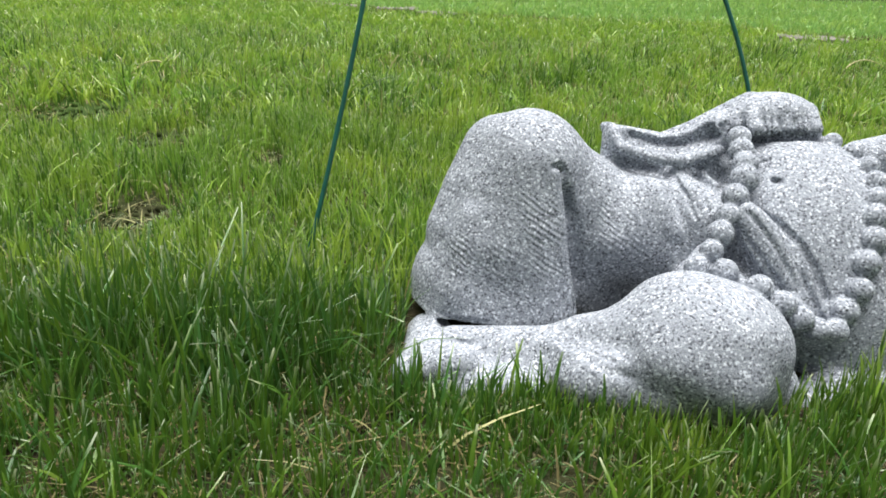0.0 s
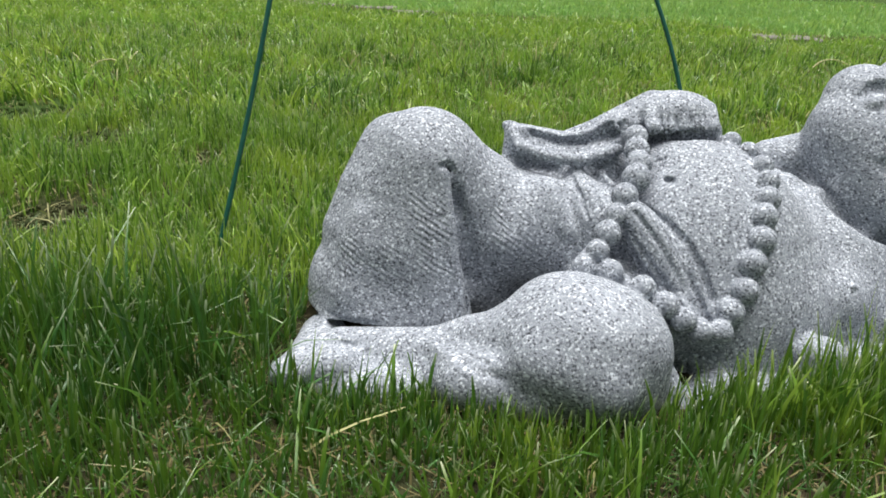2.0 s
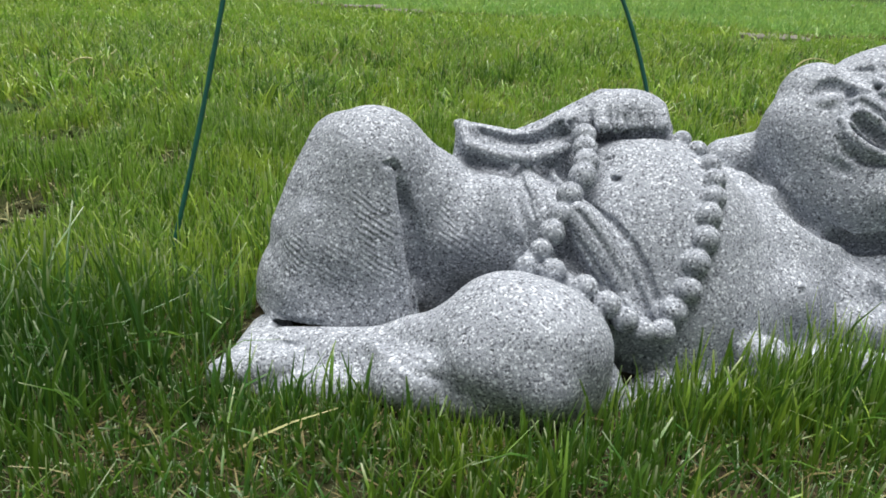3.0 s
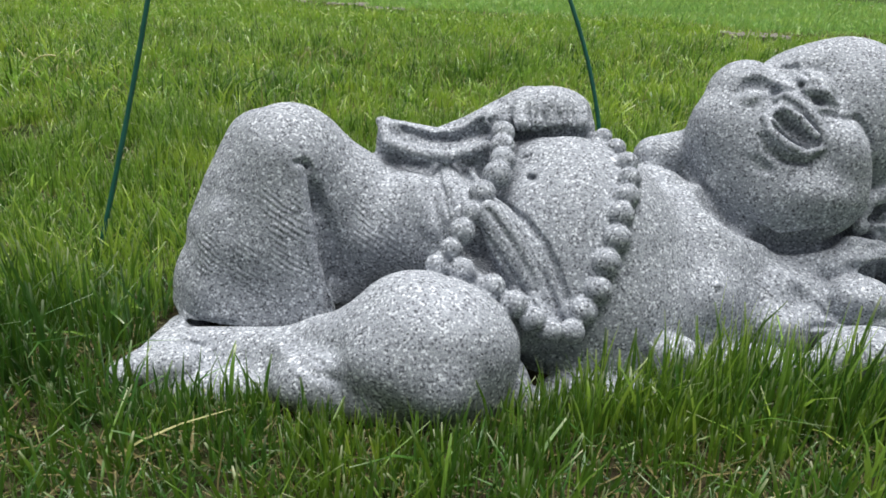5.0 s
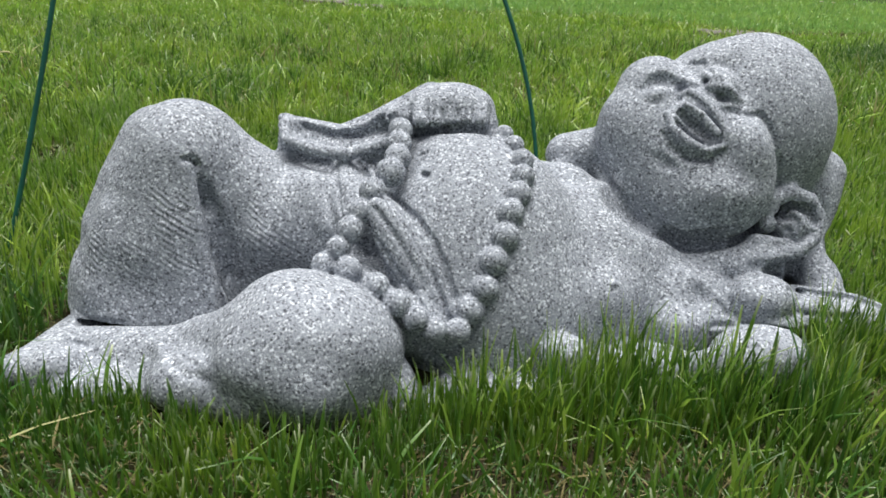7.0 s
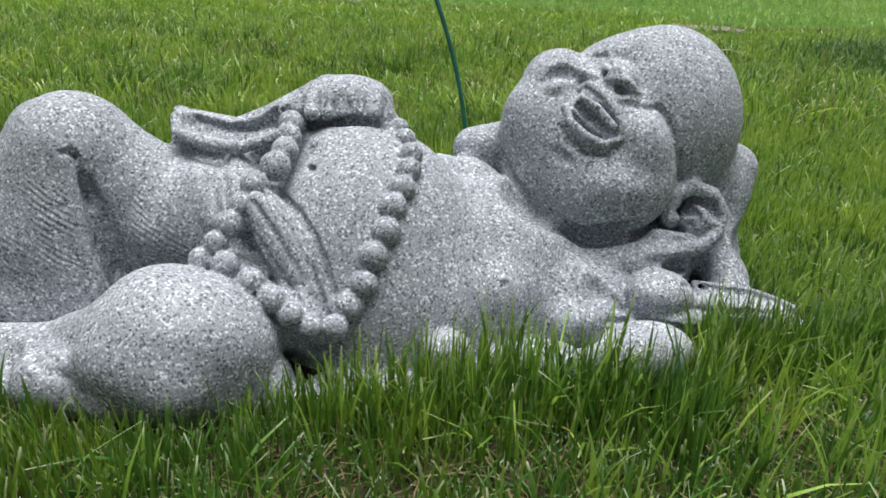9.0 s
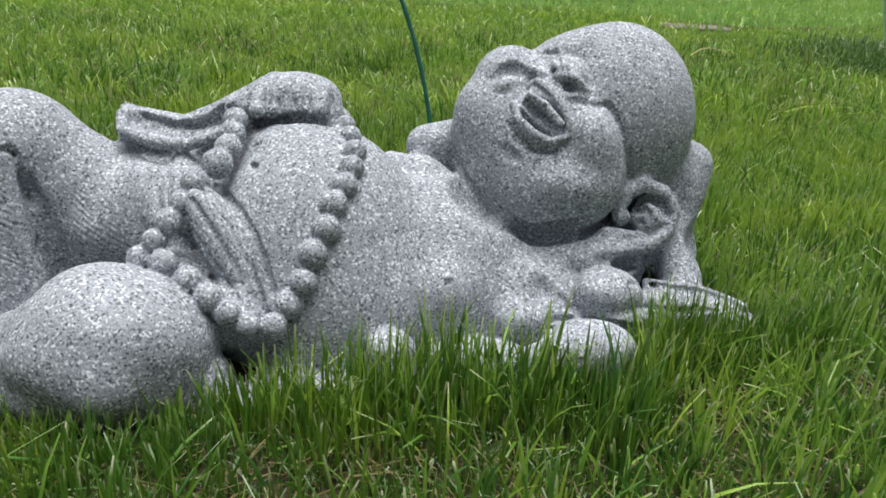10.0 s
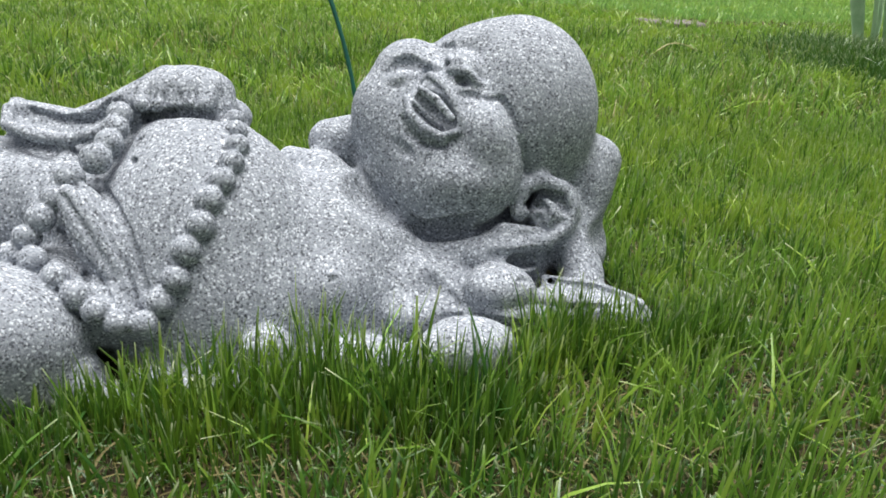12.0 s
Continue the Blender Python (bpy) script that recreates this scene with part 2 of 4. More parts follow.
def egg(x, y, z, rx, ry, rz, turn, k, cut=False):
    """An egg whose depth points at the side that the carver works from, turned in that plane."""
    c0 = np.array((x, y, z))
    toward = np.array((0, 0, 0.5)) - c0
    toward = toward / np.linalg.norm(toward)
    across = np.array((1, 0, 0)) - toward * toward[0]
    across = across / np.linalg.norm(across)
    above = np.cross(toward, across)
    reach = max(rx, ry, rz) + k + 0.006
    s, (px, py, pz) = window(c0 - reach, c0 + reach)
    a, b, w = [(px - x) * e[0] + (py - y) * e[1] + (pz - z) * e[2] for e in (across, above, toward)]
    c, q = math.cos(radians(turn)), math.sin(radians(turn))
    u, v = a * c + b * q, b * c - a * q
    k0 = np.sqrt((u / rx) ** 2 + (v / ry) ** 2 + (w / rz) ** 2)
    k1 = np.sqrt((u / rx**2) ** 2 + (v / ry**2) ** 2 + (w / rz**2) ** 2) + 1e-6
    merge(s, (k0 * (k0 - 1) / k1).astype(np.float32), k, cut)


def roll(knots, k, cut=False):
    """A round roll through the knots (x, y, z, radius)."""
    p = np.array(knots)
    pad = p[:, 3].max() + k + 0.006
    s, (px, py, pz) = window(p[:, :3].min(0) - pad, p[:, :3].max(0) + pad)
    d = None
    for a, b in zip(p[:-1], p[1:]):
        ab = b[:3] - a[:3]
        t = np.clip(((px - a[0]) * ab[0] + (py - a[1]) * ab[1] + (pz - a[2]) * ab[2]) / (ab @ ab), 0, 1)
        e = np.sqrt((px - a[0] - t * ab[0]) ** 2 + (py - a[1] - t * ab[1]) ** 2 + (pz - a[2] - t * ab[2]) ** 2) - a[3] - (b[3] - a[3]) * t
        d = e if d is None else np.minimum(d, e)
    merge(s, d.astype(np.float32), k, cut)


def shave(nx, ny, nz, c, k):
    """Cuts away what lies below the plane."""
    s, (px, py, pz) = window(LOW, HIGH)
    merge(s, (nx * px + ny * py + nz * pz + c).astype(np.float32), k, True)


def skin(field):
    """Surface nets: one point in each cell that the surface crosses, one face across each crossed edge."""
    inside = field < 0
    n = np.array(field.shape)
    count = np.zeros(n - 1, np.float32)
    total = np.zeros((*(n - 1), 3), np.float32)
    corner = lambda o: tuple(slice(o[i], n[i] - 1 + o[i]) for i in range(3))
    mixed = np.zeros(n - 1, np.int8)
    for o in np.ndindex(2, 2, 2):
        mixed += inside[corner(o)]
    live = np.argwhere((mixed > 0) & (mixed < 8))
    number = np.full(n - 1, -1, np.int64)
    number[tuple(live.T)] = np.arange(len(live))
    total, count = np.zeros((len(live), 3)), np.zeros(len(live))
    for axis in range(3):
        for o in np.ndindex(2, 2, 2):
            if o[axis]:
                continue
            a = live + o
            b = a.copy()
            b[:, axis] += 1
            fa, fb = field[tuple(a.T)], field[tuple(b.T)]
            hit = (fa < 0) != (fb < 0)
            t = np.where(hit, fa / np.where(hit, fa - fb, 1), 0)
            place = np.array(o, float) + np.zeros((len(live), 3))
            place[:, axis] += t
            total += place * hit[:, None]
            count += hit
    verts = LOW + CELL * (live + total / count[:, None])
    faces = []
    for axis in range(3):
        lo = tuple(slice(0, -1) if i == axis else slice(1, -1) for i in range(3))
        hi = tuple(slice(1, None) if i == axis else slice(1, -1) for i in range(3))
        e = np.argwhere(inside[lo] != inside[hi])
        for i in range(3):
            if i != axis:
                e[:, i] += 1
        u, v = (axis + 1) % 3, (axis + 2) % 3
        du, dv = np.eye(3, dtype=int)[u], np.eye(3, dtype=int)[v]
        f = np.stack([number[tuple((e - a).T)] for a in (0 * du, du, du + dv, dv)], -1)
        flip = ~inside[tuple(e.T)]
        f[flip] = f[flip][:, ::-1]
        faces.append(f)
    return verts, np.concatenate(faces)


# carving begins
# core of the body
egg(-0.0683, -0.0138, -0.125, 0.1556, 0.0711, 0.06, -5, 0.02)
egg(0.1778, -0.0189, -0.14, 0.1217, 0.0631, 0.06, 0, 0.02)
egg(-0.1293, -0.0132, -0.1, 0.0401, 0.0455, 0.045, 0, 0.016)
egg(0.0235, 0.0947, -0.106, 0.0386, 0.02, 0.034, 0, 0.01)
egg(0.3236, -0.0069, -0.15, 0.0265, 0.0345, 0.04, 0, 0.012)
egg(0.293, 0.0077, -0.132, 0.0305, 0.0269, 0.04, 0, 0.01)
egg(0.2248, 0.1398, -0.112, 0.0201, 0.0199, 0.03, 0, 0.008)
# raised leg under the robe
roll([(-0.1702, 0.0668, -0.047, 0.0423), (-0.1851, 0.0382, -0.053, 0.0453), (-0.1953, 0.0046, -0.057, 0.0495), (-0.2059, -0.0255, -0.07, 0.0562), (-0.2056, -0.0518, -0.074, 0.0592)], 0.004)
roll([(-0.1657, 0.0583, -0.03, 0.0265), (-0.1666, 0.0166, -0.033, 0.0291), (-0.1653, -0.0431, -0.046, 0.0315)], 0.016)
roll([(-0.162, 0.0595, -0.056, 0.0392), (-0.1144, 0.0256, -0.071, 0.0433), (-0.0455, 0.0048, -0.076, 0.0498)], 0.01)
roll([(-0.1504, 0.0541, -0.0056, 0.0015), (-0.1458, 0.043, -0.011, 0.0031), (-0.142, 0.0197, -0.0182, 0.0047), (-0.1394, -0.0036, -0.0248, 0.0064), (-0.1348, -0.0258, -0.04, 0.0082), (-0.1334, -0.0415, -0.0526, 0.0092)], 0.006, True)
roll([(-0.1536, 0.0598, -0.0048, 0.0019), (-0.1508, 0.0578, -0.0082, 0.0019)], 0.0015, True)
roll([(-0.1486, 0.0416, -0.0166, 0.0035), (-0.1437, 0.02, -0.0276, 0.0064), (-0.1393, -0.0037, -0.04, 0.0082), (-0.1361, -0.0293, -0.0604, 0.0094)], 0.007, True)
roll([(-0.1531, 0.0592, -0.0096, 0.0012), (-0.1502, 0.0468, -0.0142, 0.002), (-0.151, 0.0202, -0.032, 0.0024), (-0.1468, -0.0036, -0.0284, 0.0024), (-0.1407, -0.0253, -0.0284, 0.0024), (-0.1397, -0.0428, -0.032, 0.0024)], 0.0015, True)
roll([(-0.1567, 0.0542, -0.0062, 0.0035), (-0.1531, 0.0236, -0.0094, 0.0035), (-0.1506, -0.0035, -0.0142, 0.0039), (-0.1462, -0.0249, -0.0208, 0.004), (-0.1449, -0.0426, -0.0244, 0.0036)], 0.004)
roll([(-0.214, 0.024, -0.0184, 0.0031), (-0.2258, -0.0314, -0.023, 0.0048)], 0.014)
shave(0.0408, 0.9248, 0.3782, 0.0646, 0.002)
egg(-0.1275, -0.0361, -0.102, 0.0402, 0.0365, 0.045, 0, 0.01)
# lower leg and foot
roll([(-0.1149, -0.0775, 0.002, 0.0287), (-0.1705, -0.0755, 0.005, 0.024), (-0.2271, -0.0736, -0.008, 0.0208)], 0.003)
roll([(-0.2461, -0.0651, -0.046, 0.0186), (-0.2498, -0.075, 0.008, 0.0134), (-0.2594, -0.079, 0.033, 0.0096)], 0.008)
egg(-0.2333, -0.0769, 0.015, 0.0199, 0.0145, 0.03, 20, 0.008)
egg(-0.1825, -0.0977, 0.003, 0.0673, 0.0222, 0.04, 0, 0.01)
egg(-0.2065, -0.0881, 0.03, 0.0065, 0.0077, 0.01, 0, 0.004)
egg(-0.2165, -0.0817, 0.026, 0.0052, 0.0057, 0.008, 0, 0.004)
roll([(-0.2356, -0.0608, 0.0088, 0.0019), (-0.2195, -0.0626, 0.0172, 0.0018), (-0.21, -0.0609, 0.0136, 0.0015)], 0.004, True)
roll([(-0.2452, -0.0429, -0.028, 0.0008), (-0.2313, -0.0479, -0.022, 0.0014), (-0.2173, -0.0506, -0.017, 0.0022), (-0.2036, -0.0523, -0.014, 0.0027), (-0.175, -0.0517, -0.008, 0.0027), (-0.1492, -0.0486, -0.012, 0.0023), (-0.1313, -0.0447, -0.012, 0.0023)], 0.002, True)
# lying knee
egg(-0.0662, -0.0629, 0.026, 0.0591, 0.0471, 0.061, -6, 0.008)
egg(-0.0795, -0.0337, 0.028, 0.024, 0.0179, 0.036, 10, 0.012)
egg(-0.1213, -0.0609, 0.014, 0.0265, 0.0168, 0.034, -14, 0.02)
egg(-0.0793, -0.1014, -0.012, 0.071, 0.0267, 0.052, 0, 0.012)
egg(-0.067, -0.0943, 0.02, 0.0541, 0.03, 0.052, -3, 0.016)
egg(-0.1309, -0.0831, 0.026, 0.0364, 0.022, 0.038, 0, 0.012)
roll([(-0.162, -0.0618, 0.0236, 0.0018), (-0.1515, -0.0664, 0.0422, 0.0024), (-0.1402, -0.0697, 0.056, 0.0027), (-0.1277, -0.0732, 0.0596, 0.0027), (-0.1114, -0.0744, 0.0604, 0.0027), (-0.0918, -0.0708, 0.074, 0.0026)], 0.012)
roll([(-0.1536, -0.0586, 0.0316, 0.0011), (-0.1389, -0.0644, 0.0556, 0.0013), (-0.1286, -0.0683, 0.061, 0.0013)], 0.004, True)
# belly and chest
egg(0.0409, -0.0209, -0.062, 0.0834, 0.1074, 0.078, 0, 0.012)
egg(0.0455, -0.0447, -0.066, 0.095, 0.0642, 0.078, 0, 0.012)
egg(-0.0397, 0.0139, -0.056, 0.0278, 0.0413, 0.044, 10, 0.014)
egg(0.0289, 0.067, -0.077, 0.0429, 0.0261, 0.052, 0, 0.01)
roll([(-0.0986, 0.0779, -0.08, 0.0106), (-0.0629, 0.0669, -0.076, 0.0114), (-0.0275, 0.067, -0.066, 0.0129)], 0.01)
egg(-0.0054, -0.0457, -0.006, 0.0403, 0.0229, 0.03, -20, 0.01)
egg(0.1392, -0.0264, -0.09, 0.0601, 0.0796, 0.058, 0, 0.028)
egg(0.2012, -0.0464, -0.088, 0.049, 0.0409, 0.056, 0, 0.012)
egg(0.1409, -0.0374, -0.066, 0.0275, 0.03, 0.05, 0, 0.012)
egg(0.1945, -0.0584, -0.062, 0.0242, 0.0195, 0.04, 0, 0.01)
egg(0.1705, 0.0005, -0.114, 0.0449, 0.0559, 0.05, 0, 0.014)
egg(0.0436, -0.0976, -0.098, 0.2172, 0.0376, 0.072, 0, 0.012)
roll([(0.1214, 0.0783, -0.125, 0.018), (0.1654, 0.0856, -0.13, 0.0201)], 0.008)
egg(0.151, 0.0672, -0.146, 0.021, 0.0215, 0.03, 0, 0.016)
roll([(0.0926, 0.0622, -0.107, 0.0101), (0.1211, 0.0505, -0.1, 0.0155)], 0.012)
egg(0.0051, 0.0509, -0.0164, 0.0039, 0.0027, 0.007, 0, 0.0015, True)
roll([(0, 0.0666, -0.035, 0.0016), (0.0064, 0.068, -0.0302, 0.0016)], 0.0015, True)
egg(0.1362, -0.0249, -0.0204, 0.0031, 0.0028, 0.004, 0, 0.002)
egg(0.1639, 0.0335, -0.0594, 0.0293, 0.0195, 0.022, -40, 0.012, True)
# robe over the arm
roll([(-0.092, 0.0846, -0.072, 0.0148), (-0.0625, 0.0777, -0.072, 0.0139), (-0.0365, 0.0829, -0.072, 0.0148), (-0.0156, 0.0947, -0.07, 0.0164)], 0.008)
roll([(-0.107, 0.0973, -0.055, 0.0101), (-0.0778, 0.0883, -0.057, 0.0114), (-0.0523, 0.0835, -0.056, 0.0105), (-0.0263, 0.0931, -0.06, 0.0076)], 0.003, True)
roll([(-0.1066, 0.1013, -0.078, 0.0031), (-0.0851, 0.0969, -0.078, 0.0035), (-0.061, 0.0921, -0.078, 0.0039), (-0.0368, 0.1013, -0.078, 0.0044), (-0.0149, 0.1117, -0.077, 0.0053), (0.007, 0.1198, -0.074, 0.007)], 0.005)
egg(-0.1024, 0.091, -0.074, 0.0051, 0.012, 0.014, 0, 0.005)
roll([(-0.1028, 0.0934, -0.062, 0.0034), (-0.0982, 0.0802, -0.053, 0.0042), (-0.0767, 0.0721, -0.049, 0.0046), (-0.0516, 0.0686, -0.048, 0.0046), (-0.0247, 0.0774, -0.051, 0.0046)], 0.004)
roll([(-0.0571, 0.0601, -0.0614, 0.0034), (-0.0496, 0.0424, -0.0272, 0.0032), (-0.0399, 0.027, -0.0156, 0.0031)], 0.005)
roll([(-0.0607, 0.0569, -0.0558, 0.0021), (-0.0554, 0.0405, -0.029, 0.0024), (-0.0471, 0.0255, -0.0168, 0.002)], 0.005, True)
roll([(-0.0381, 0.0614, -0.0576, 0.0034), (-0.0326, 0.0485, -0.0372, 0.0033)], 0.005)
roll([(-0.0416, 0.0592, -0.0536, 0.0021), (-0.0336, 0.0424, -0.0266, 0.002)], 0.005, True)
roll([(-0.0716, 0.0457, -0.0422, 0.0029), (-0.0721, 0.0205, -0.0308, 0.0032)], 0.01)
# hand on the belly
egg(0.0235, 0.1074, -0.073, 0.0339, 0.0197, 0.032, 0, 0.006)
egg(0.0466, 0.0961, -0.068, 0.0137, 0.011, 0.022, -30, 0.006)
roll([(0.0004, 0.1084, -0.0556, 0.0059), (0.0008, 0.0927, -0.043, 0.0054)], 0.004)
roll([(0.0117, 0.1071, -0.049, 0.0058), (0.0119, 0.0927, -0.043, 0.0054)], 0.004)
roll([(0.0228, 0.1066, -0.0466, 0.0058), (0.0231, 0.0927, -0.043, 0.0054)], 0.004)
roll([(0.0341, 0.107, -0.0484, 0.0058), (0.0342, 0.0927, -0.043, 0.0054)], 0.004)
roll([(0.0459, 0.1081, -0.0544, 0.0059), (0.0453, 0.0927, -0.043, 0.0054)], 0.004)
roll([(0.0062, 0.1002, -0.0434, 0.0009), (0.0066, 0.0923, -0.0404, 0.001)], 0.0015, True)
roll([(0.0172, 0.0998, -0.041, 0.0009), (0.0176, 0.0923, -0.0404, 0.001)], 0.0015, True)
roll([(0.0283, 0.0998, -0.041, 0.0009), (0.0287, 0.0923, -0.0404, 0.001)], 0.0015, True)
roll([(0.0395, 0.1001, -0.0428, 0.0009), (0.0398, 0.0923, -0.0404, 0.001)], 0.0015, True)
roll([(-0.0081, 0.1067, -0.06, 0.0059), (-0.0207, 0.0966, -0.056, 0.0046)], 0.004)
egg(-0.0089, 0.1004, -0.0558, 0.0025, 0.0025, 0.008, 0, 0.002, True)
roll([(-0.0214, 0.0989, -0.0524, 0.0017), (-0.0241, 0.0899, -0.0668, 0.0017)], 0.002, True)
roll([(-0.0872, 0.0927, -0.0678, 0.0024), (-0.0657, 0.0858, -0.0677, 0.0036), (-0.0442, 0.0866, -0.0671, 0.0038), (-0.0236, 0.0927, -0.0675, 0.0026)], 0.0015, True)
roll([(-0.101, 0.0742, -0.0641, 0.0024), (-0.0779, 0.0665, -0.0638, 0.0034), (-0.0524, 0.0606, -0.057, 0.0034), (-0.0365, 0.0654, -0.0548, 0.0024)], 0.002, True)
roll([(-0.0187, 0.0993, -0.0521, 0.002), (-0.0214, 0.0913, -0.0543, 0.0022), (-0.0269, 0.0872, -0.0656, 0.0016)], 0.0008, True)
roll([(-0.002, 0.0876, -0.0629, 0.0046), (0.0242, 0.086, -0.0443, 0.006), (0.0514, 0.0839, -0.0445, 0.0054)], 0.0015, True)
roll([(0.011, 0.1048, -0.0415, 0.0009), (0.0115, 0.0882, -0.0401, 0.0017)], 0.0008, True)
roll([(0.0229, 0.1053, -0.04, 0.0009), (0.023, 0.0906, -0.0499, 0.0017)], 0.0008, True)
roll([(0.0348, 0.1047, -0.0411, 0.0009), (0.0339, 0.089, -0.0399, 0.0017)], 0.0008, True)
roll([(0.0455, 0.1008, -0.0422, 0.0009), (0.045, 0.0887, -0.0482, 0.0017)], 0.0008, True)
egg(-0.0088, 0.1021, -0.0628, 0.0032, 0.0032, 0.009, 0, 0.001, True)
# sash
egg(-0.0061, -0.0065, -0.0006, 0.016, 0.0471, 0.01, 27, 0.004)
egg(-0.0107, -0.0001, 0.0085, 0.013, 0.038, 0.009, 29, 0.002)
roll([(-0.0224, 0.0383, -0.0282, 0.0026), (-0.0011, 0.0209, -0.0035, 0.0028), (0.01, 0.0066, 0.0062, 0.0026), (0.0182, -0.0112, 0.0117, 0.0028), (0.0245, -0.0313, 0.014, 0.0026)], 0.0008, True)
roll([(-0.0266, 0.0264, 0.0137, 0.002), (-0.0102, 0.0036, 0.0172, 0.002), (0.0021, -0.0184, 0.0154, 0.002), (0.0142, -0.0367, 0.0159, 0.0032), (0.023, -0.048, 0.0161, 0.0028)], 0.0008, True)
roll([(-0.0315, 0.0166, 0.0094, 0.002), (-0.0177, -0.0056, 0.0151, 0.0019), (-0.0046, -0.0258, 0.0132, 0.0019), (0.0059, -0.0392, 0.0204, 0.002)], 0.0008, True)
roll([(-0.0136, 0.0251, 0.011, 0.0016), (0.0005, 0.0036, 0.0123, 0.002), (0.0108, -0.0186, 0.0106, 0.002), (0.019, -0.0386, 0.0143, 0.002)], 0.0008, True)
roll([(-0.0416, 0.0046, -0.0144, 0.003), (-0.0278, -0.0149, -0.0163, 0.0034), (-0.0114, -0.0293, 0.0168, 0.003)], 0.0015, True)
egg(-0.0409, -0.024, -0.018, 0.0282, 0.0173, 0.03, -15, 0.008)
roll([(-0.0526, 0.0004, -0.002, 0.0053), (-0.0613, -0.0102, 0.001, 0.0061), (-0.0448, -0.0149, 0.008, 0.006), (-0.0259, -0.0256, 0.012, 0.0059), (-0.0118, -0.0364, 0.016, 0.0059), (0.0004, -0.0463, 0.016, 0.0059), (0.0126, -0.054, 0.013, 0.0059), (0.0276, -0.0549, 0.008, 0.0052)], 0.004)
# beads
egg(-0.0102, 0.098, -0.0588, 0.0081, 0.0079, 0.0081, 0, 0.0015)
egg(-0.0131, 0.0856, -0.04, 0.009, 0.0089, 0.009, 0, 0.0015)
egg(-0.0138, 0.075, -0.034, 0.0093, 0.0092, 0.0093, 0, 0.0015)
egg(-0.0143, 0.0637, -0.025, 0.0096, 0.0095, 0.0096, 0, 0.0015)
egg(-0.0188, 0.052, -0.015, 0.0105, 0.0105, 0.0106, 0, 0.0015)
egg(-0.0298, 0.0386, -0.003, 0.0095, 0.0095, 0.0095, 0, 0.0015)
egg(-0.0367, 0.0249, 0.002, 0.0087, 0.0087, 0.0087, 0, 0.0015)
egg(-0.0438, 0.0123, 0.007, 0.0093, 0.0093, 0.0094, 0, 0.0015)
egg(-0.0512, 0.0004, 0.011, 0.0081, 0.0082, 0.0082, 0, 0.0015)
egg(-0.0601, -0.0108, 0.011, 0.0088, 0.0089, 0.0089, 0, 0.0015)
egg(-0.0441, -0.014, 0.016, 0.0091, 0.0092, 0.0092, 0, 0.0015)
egg(-0.0251, -0.024, 0.027, 0.009, 0.009, 0.009, 0, 0.0015)
egg(-0.0114, -0.0346, 0.03, 0.0093, 0.0092, 0.0093, 0, 0.0015)
egg(0.0004, -0.0442, 0.03, 0.0086, 0.0085, 0.0086, 0, 0.0015)
egg(0.0122, -0.0517, 0.027, 0.0086, 0.0086, 0.0086, 0, 0.0015)
egg(0.0268, -0.053, 0.022, 0.0087, 0.0087, 0.0087, 0, 0.0015)
egg(0.0358, -0.0399, 0.018, 0.0091, 0.0091, 0.0091, 0, 0.0015)
egg(0.0449, -0.0259, 0.0186, 0.0091, 0.0091, 0.0091, 0, 0.0015)
egg(0.0506, -0.0081, 0.0168, 0.0095, 0.0095, 0.0095, 0, 0.0015)
egg(0.0584, 0.0078, 0.0126, 0.0095, 0.0096, 0.0096, 0, 0.0015)
egg(0.0621, 0.0236, 0.0072, 0.0093, 0.0093, 0.0093, 0, 0.0015)
egg(0.0684, 0.0365, -0.0006, 0.0087, 0.0087, 0.0087, 0, 0.0015)
egg(0.072, 0.0492, -0.0102, 0.0084, 0.0085, 0.0085, 0, 0.0015)
egg(0.0728, 0.0614, -0.0216, 0.0082, 0.0083, 0.0083, 0, 0.0015)
egg(0.0683, 0.0735, -0.0354, 0.0077, 0.0076, 0.0077, 0, 0.0015)
egg(0.0629, 0.0843, -0.053, 0.0071, 0.0071, 0.0071, 0, 0.0015)
# head
egg(0.2716, 0.1016, -0.117, 0.0639, 0.0739, 0.066, 0, 0.008)
egg(0.212, 0.0717, -0.102, 0.0689, 0.069, 0.056, 0, 0.008)
egg(0.1729, 0.0958, -0.098, 0.0314, 0.0358, 0.034, 0, 0.01)
egg(0.1873, 0.1247, -0.102, 0.0297, 0.0295, 0.034, 0, 0.008)
egg(0.2483, 0.0661, -0.066, 0.0197, 0.0341, 0.032, 8, 0.007)
egg(0.2181, 0.0415, -0.076, 0.0482, 0.0357, 0.036, 0, 0.01)
egg(0.2342, -0.0132, -0.098, 0.057, 0.0254, 0.045, 0, 0.006)
egg(0.3183, 0.0005, -0.128, 0.0179, 0.0334, 0.034, 0, 0.01)
egg(0.333, 0.0487, -0.136, 0.0197, 0.0366, 0.032, 0, 0.012)
roll([(0.3409, 0.0636, -0.14, 0.0204), (0.325, 0.0195, -0.128, 0.0133), (0.3192, -0.0042, -0.115, 0.0131), (0.3227, -0.0289, -0.104, 0.0156)], 0.008)
roll([(0.1427, 0.0713, -0.1064, 0.0032), (0.1463, 0.0555, -0.095, 0.0041), (0.1525, 0.0401, -0.081, 0.0044), (0.1673, 0.0233, -0.0802, 0.0048), (0.1801, 0.009, -0.065, 0.0051), (0.2011, 0.0013, -0.071, 0.0048), (0.2341, 0.003, -0.065, 0.0039), (0.2773, 0.0123, -0.098, 0.0032)], 0.005, True)
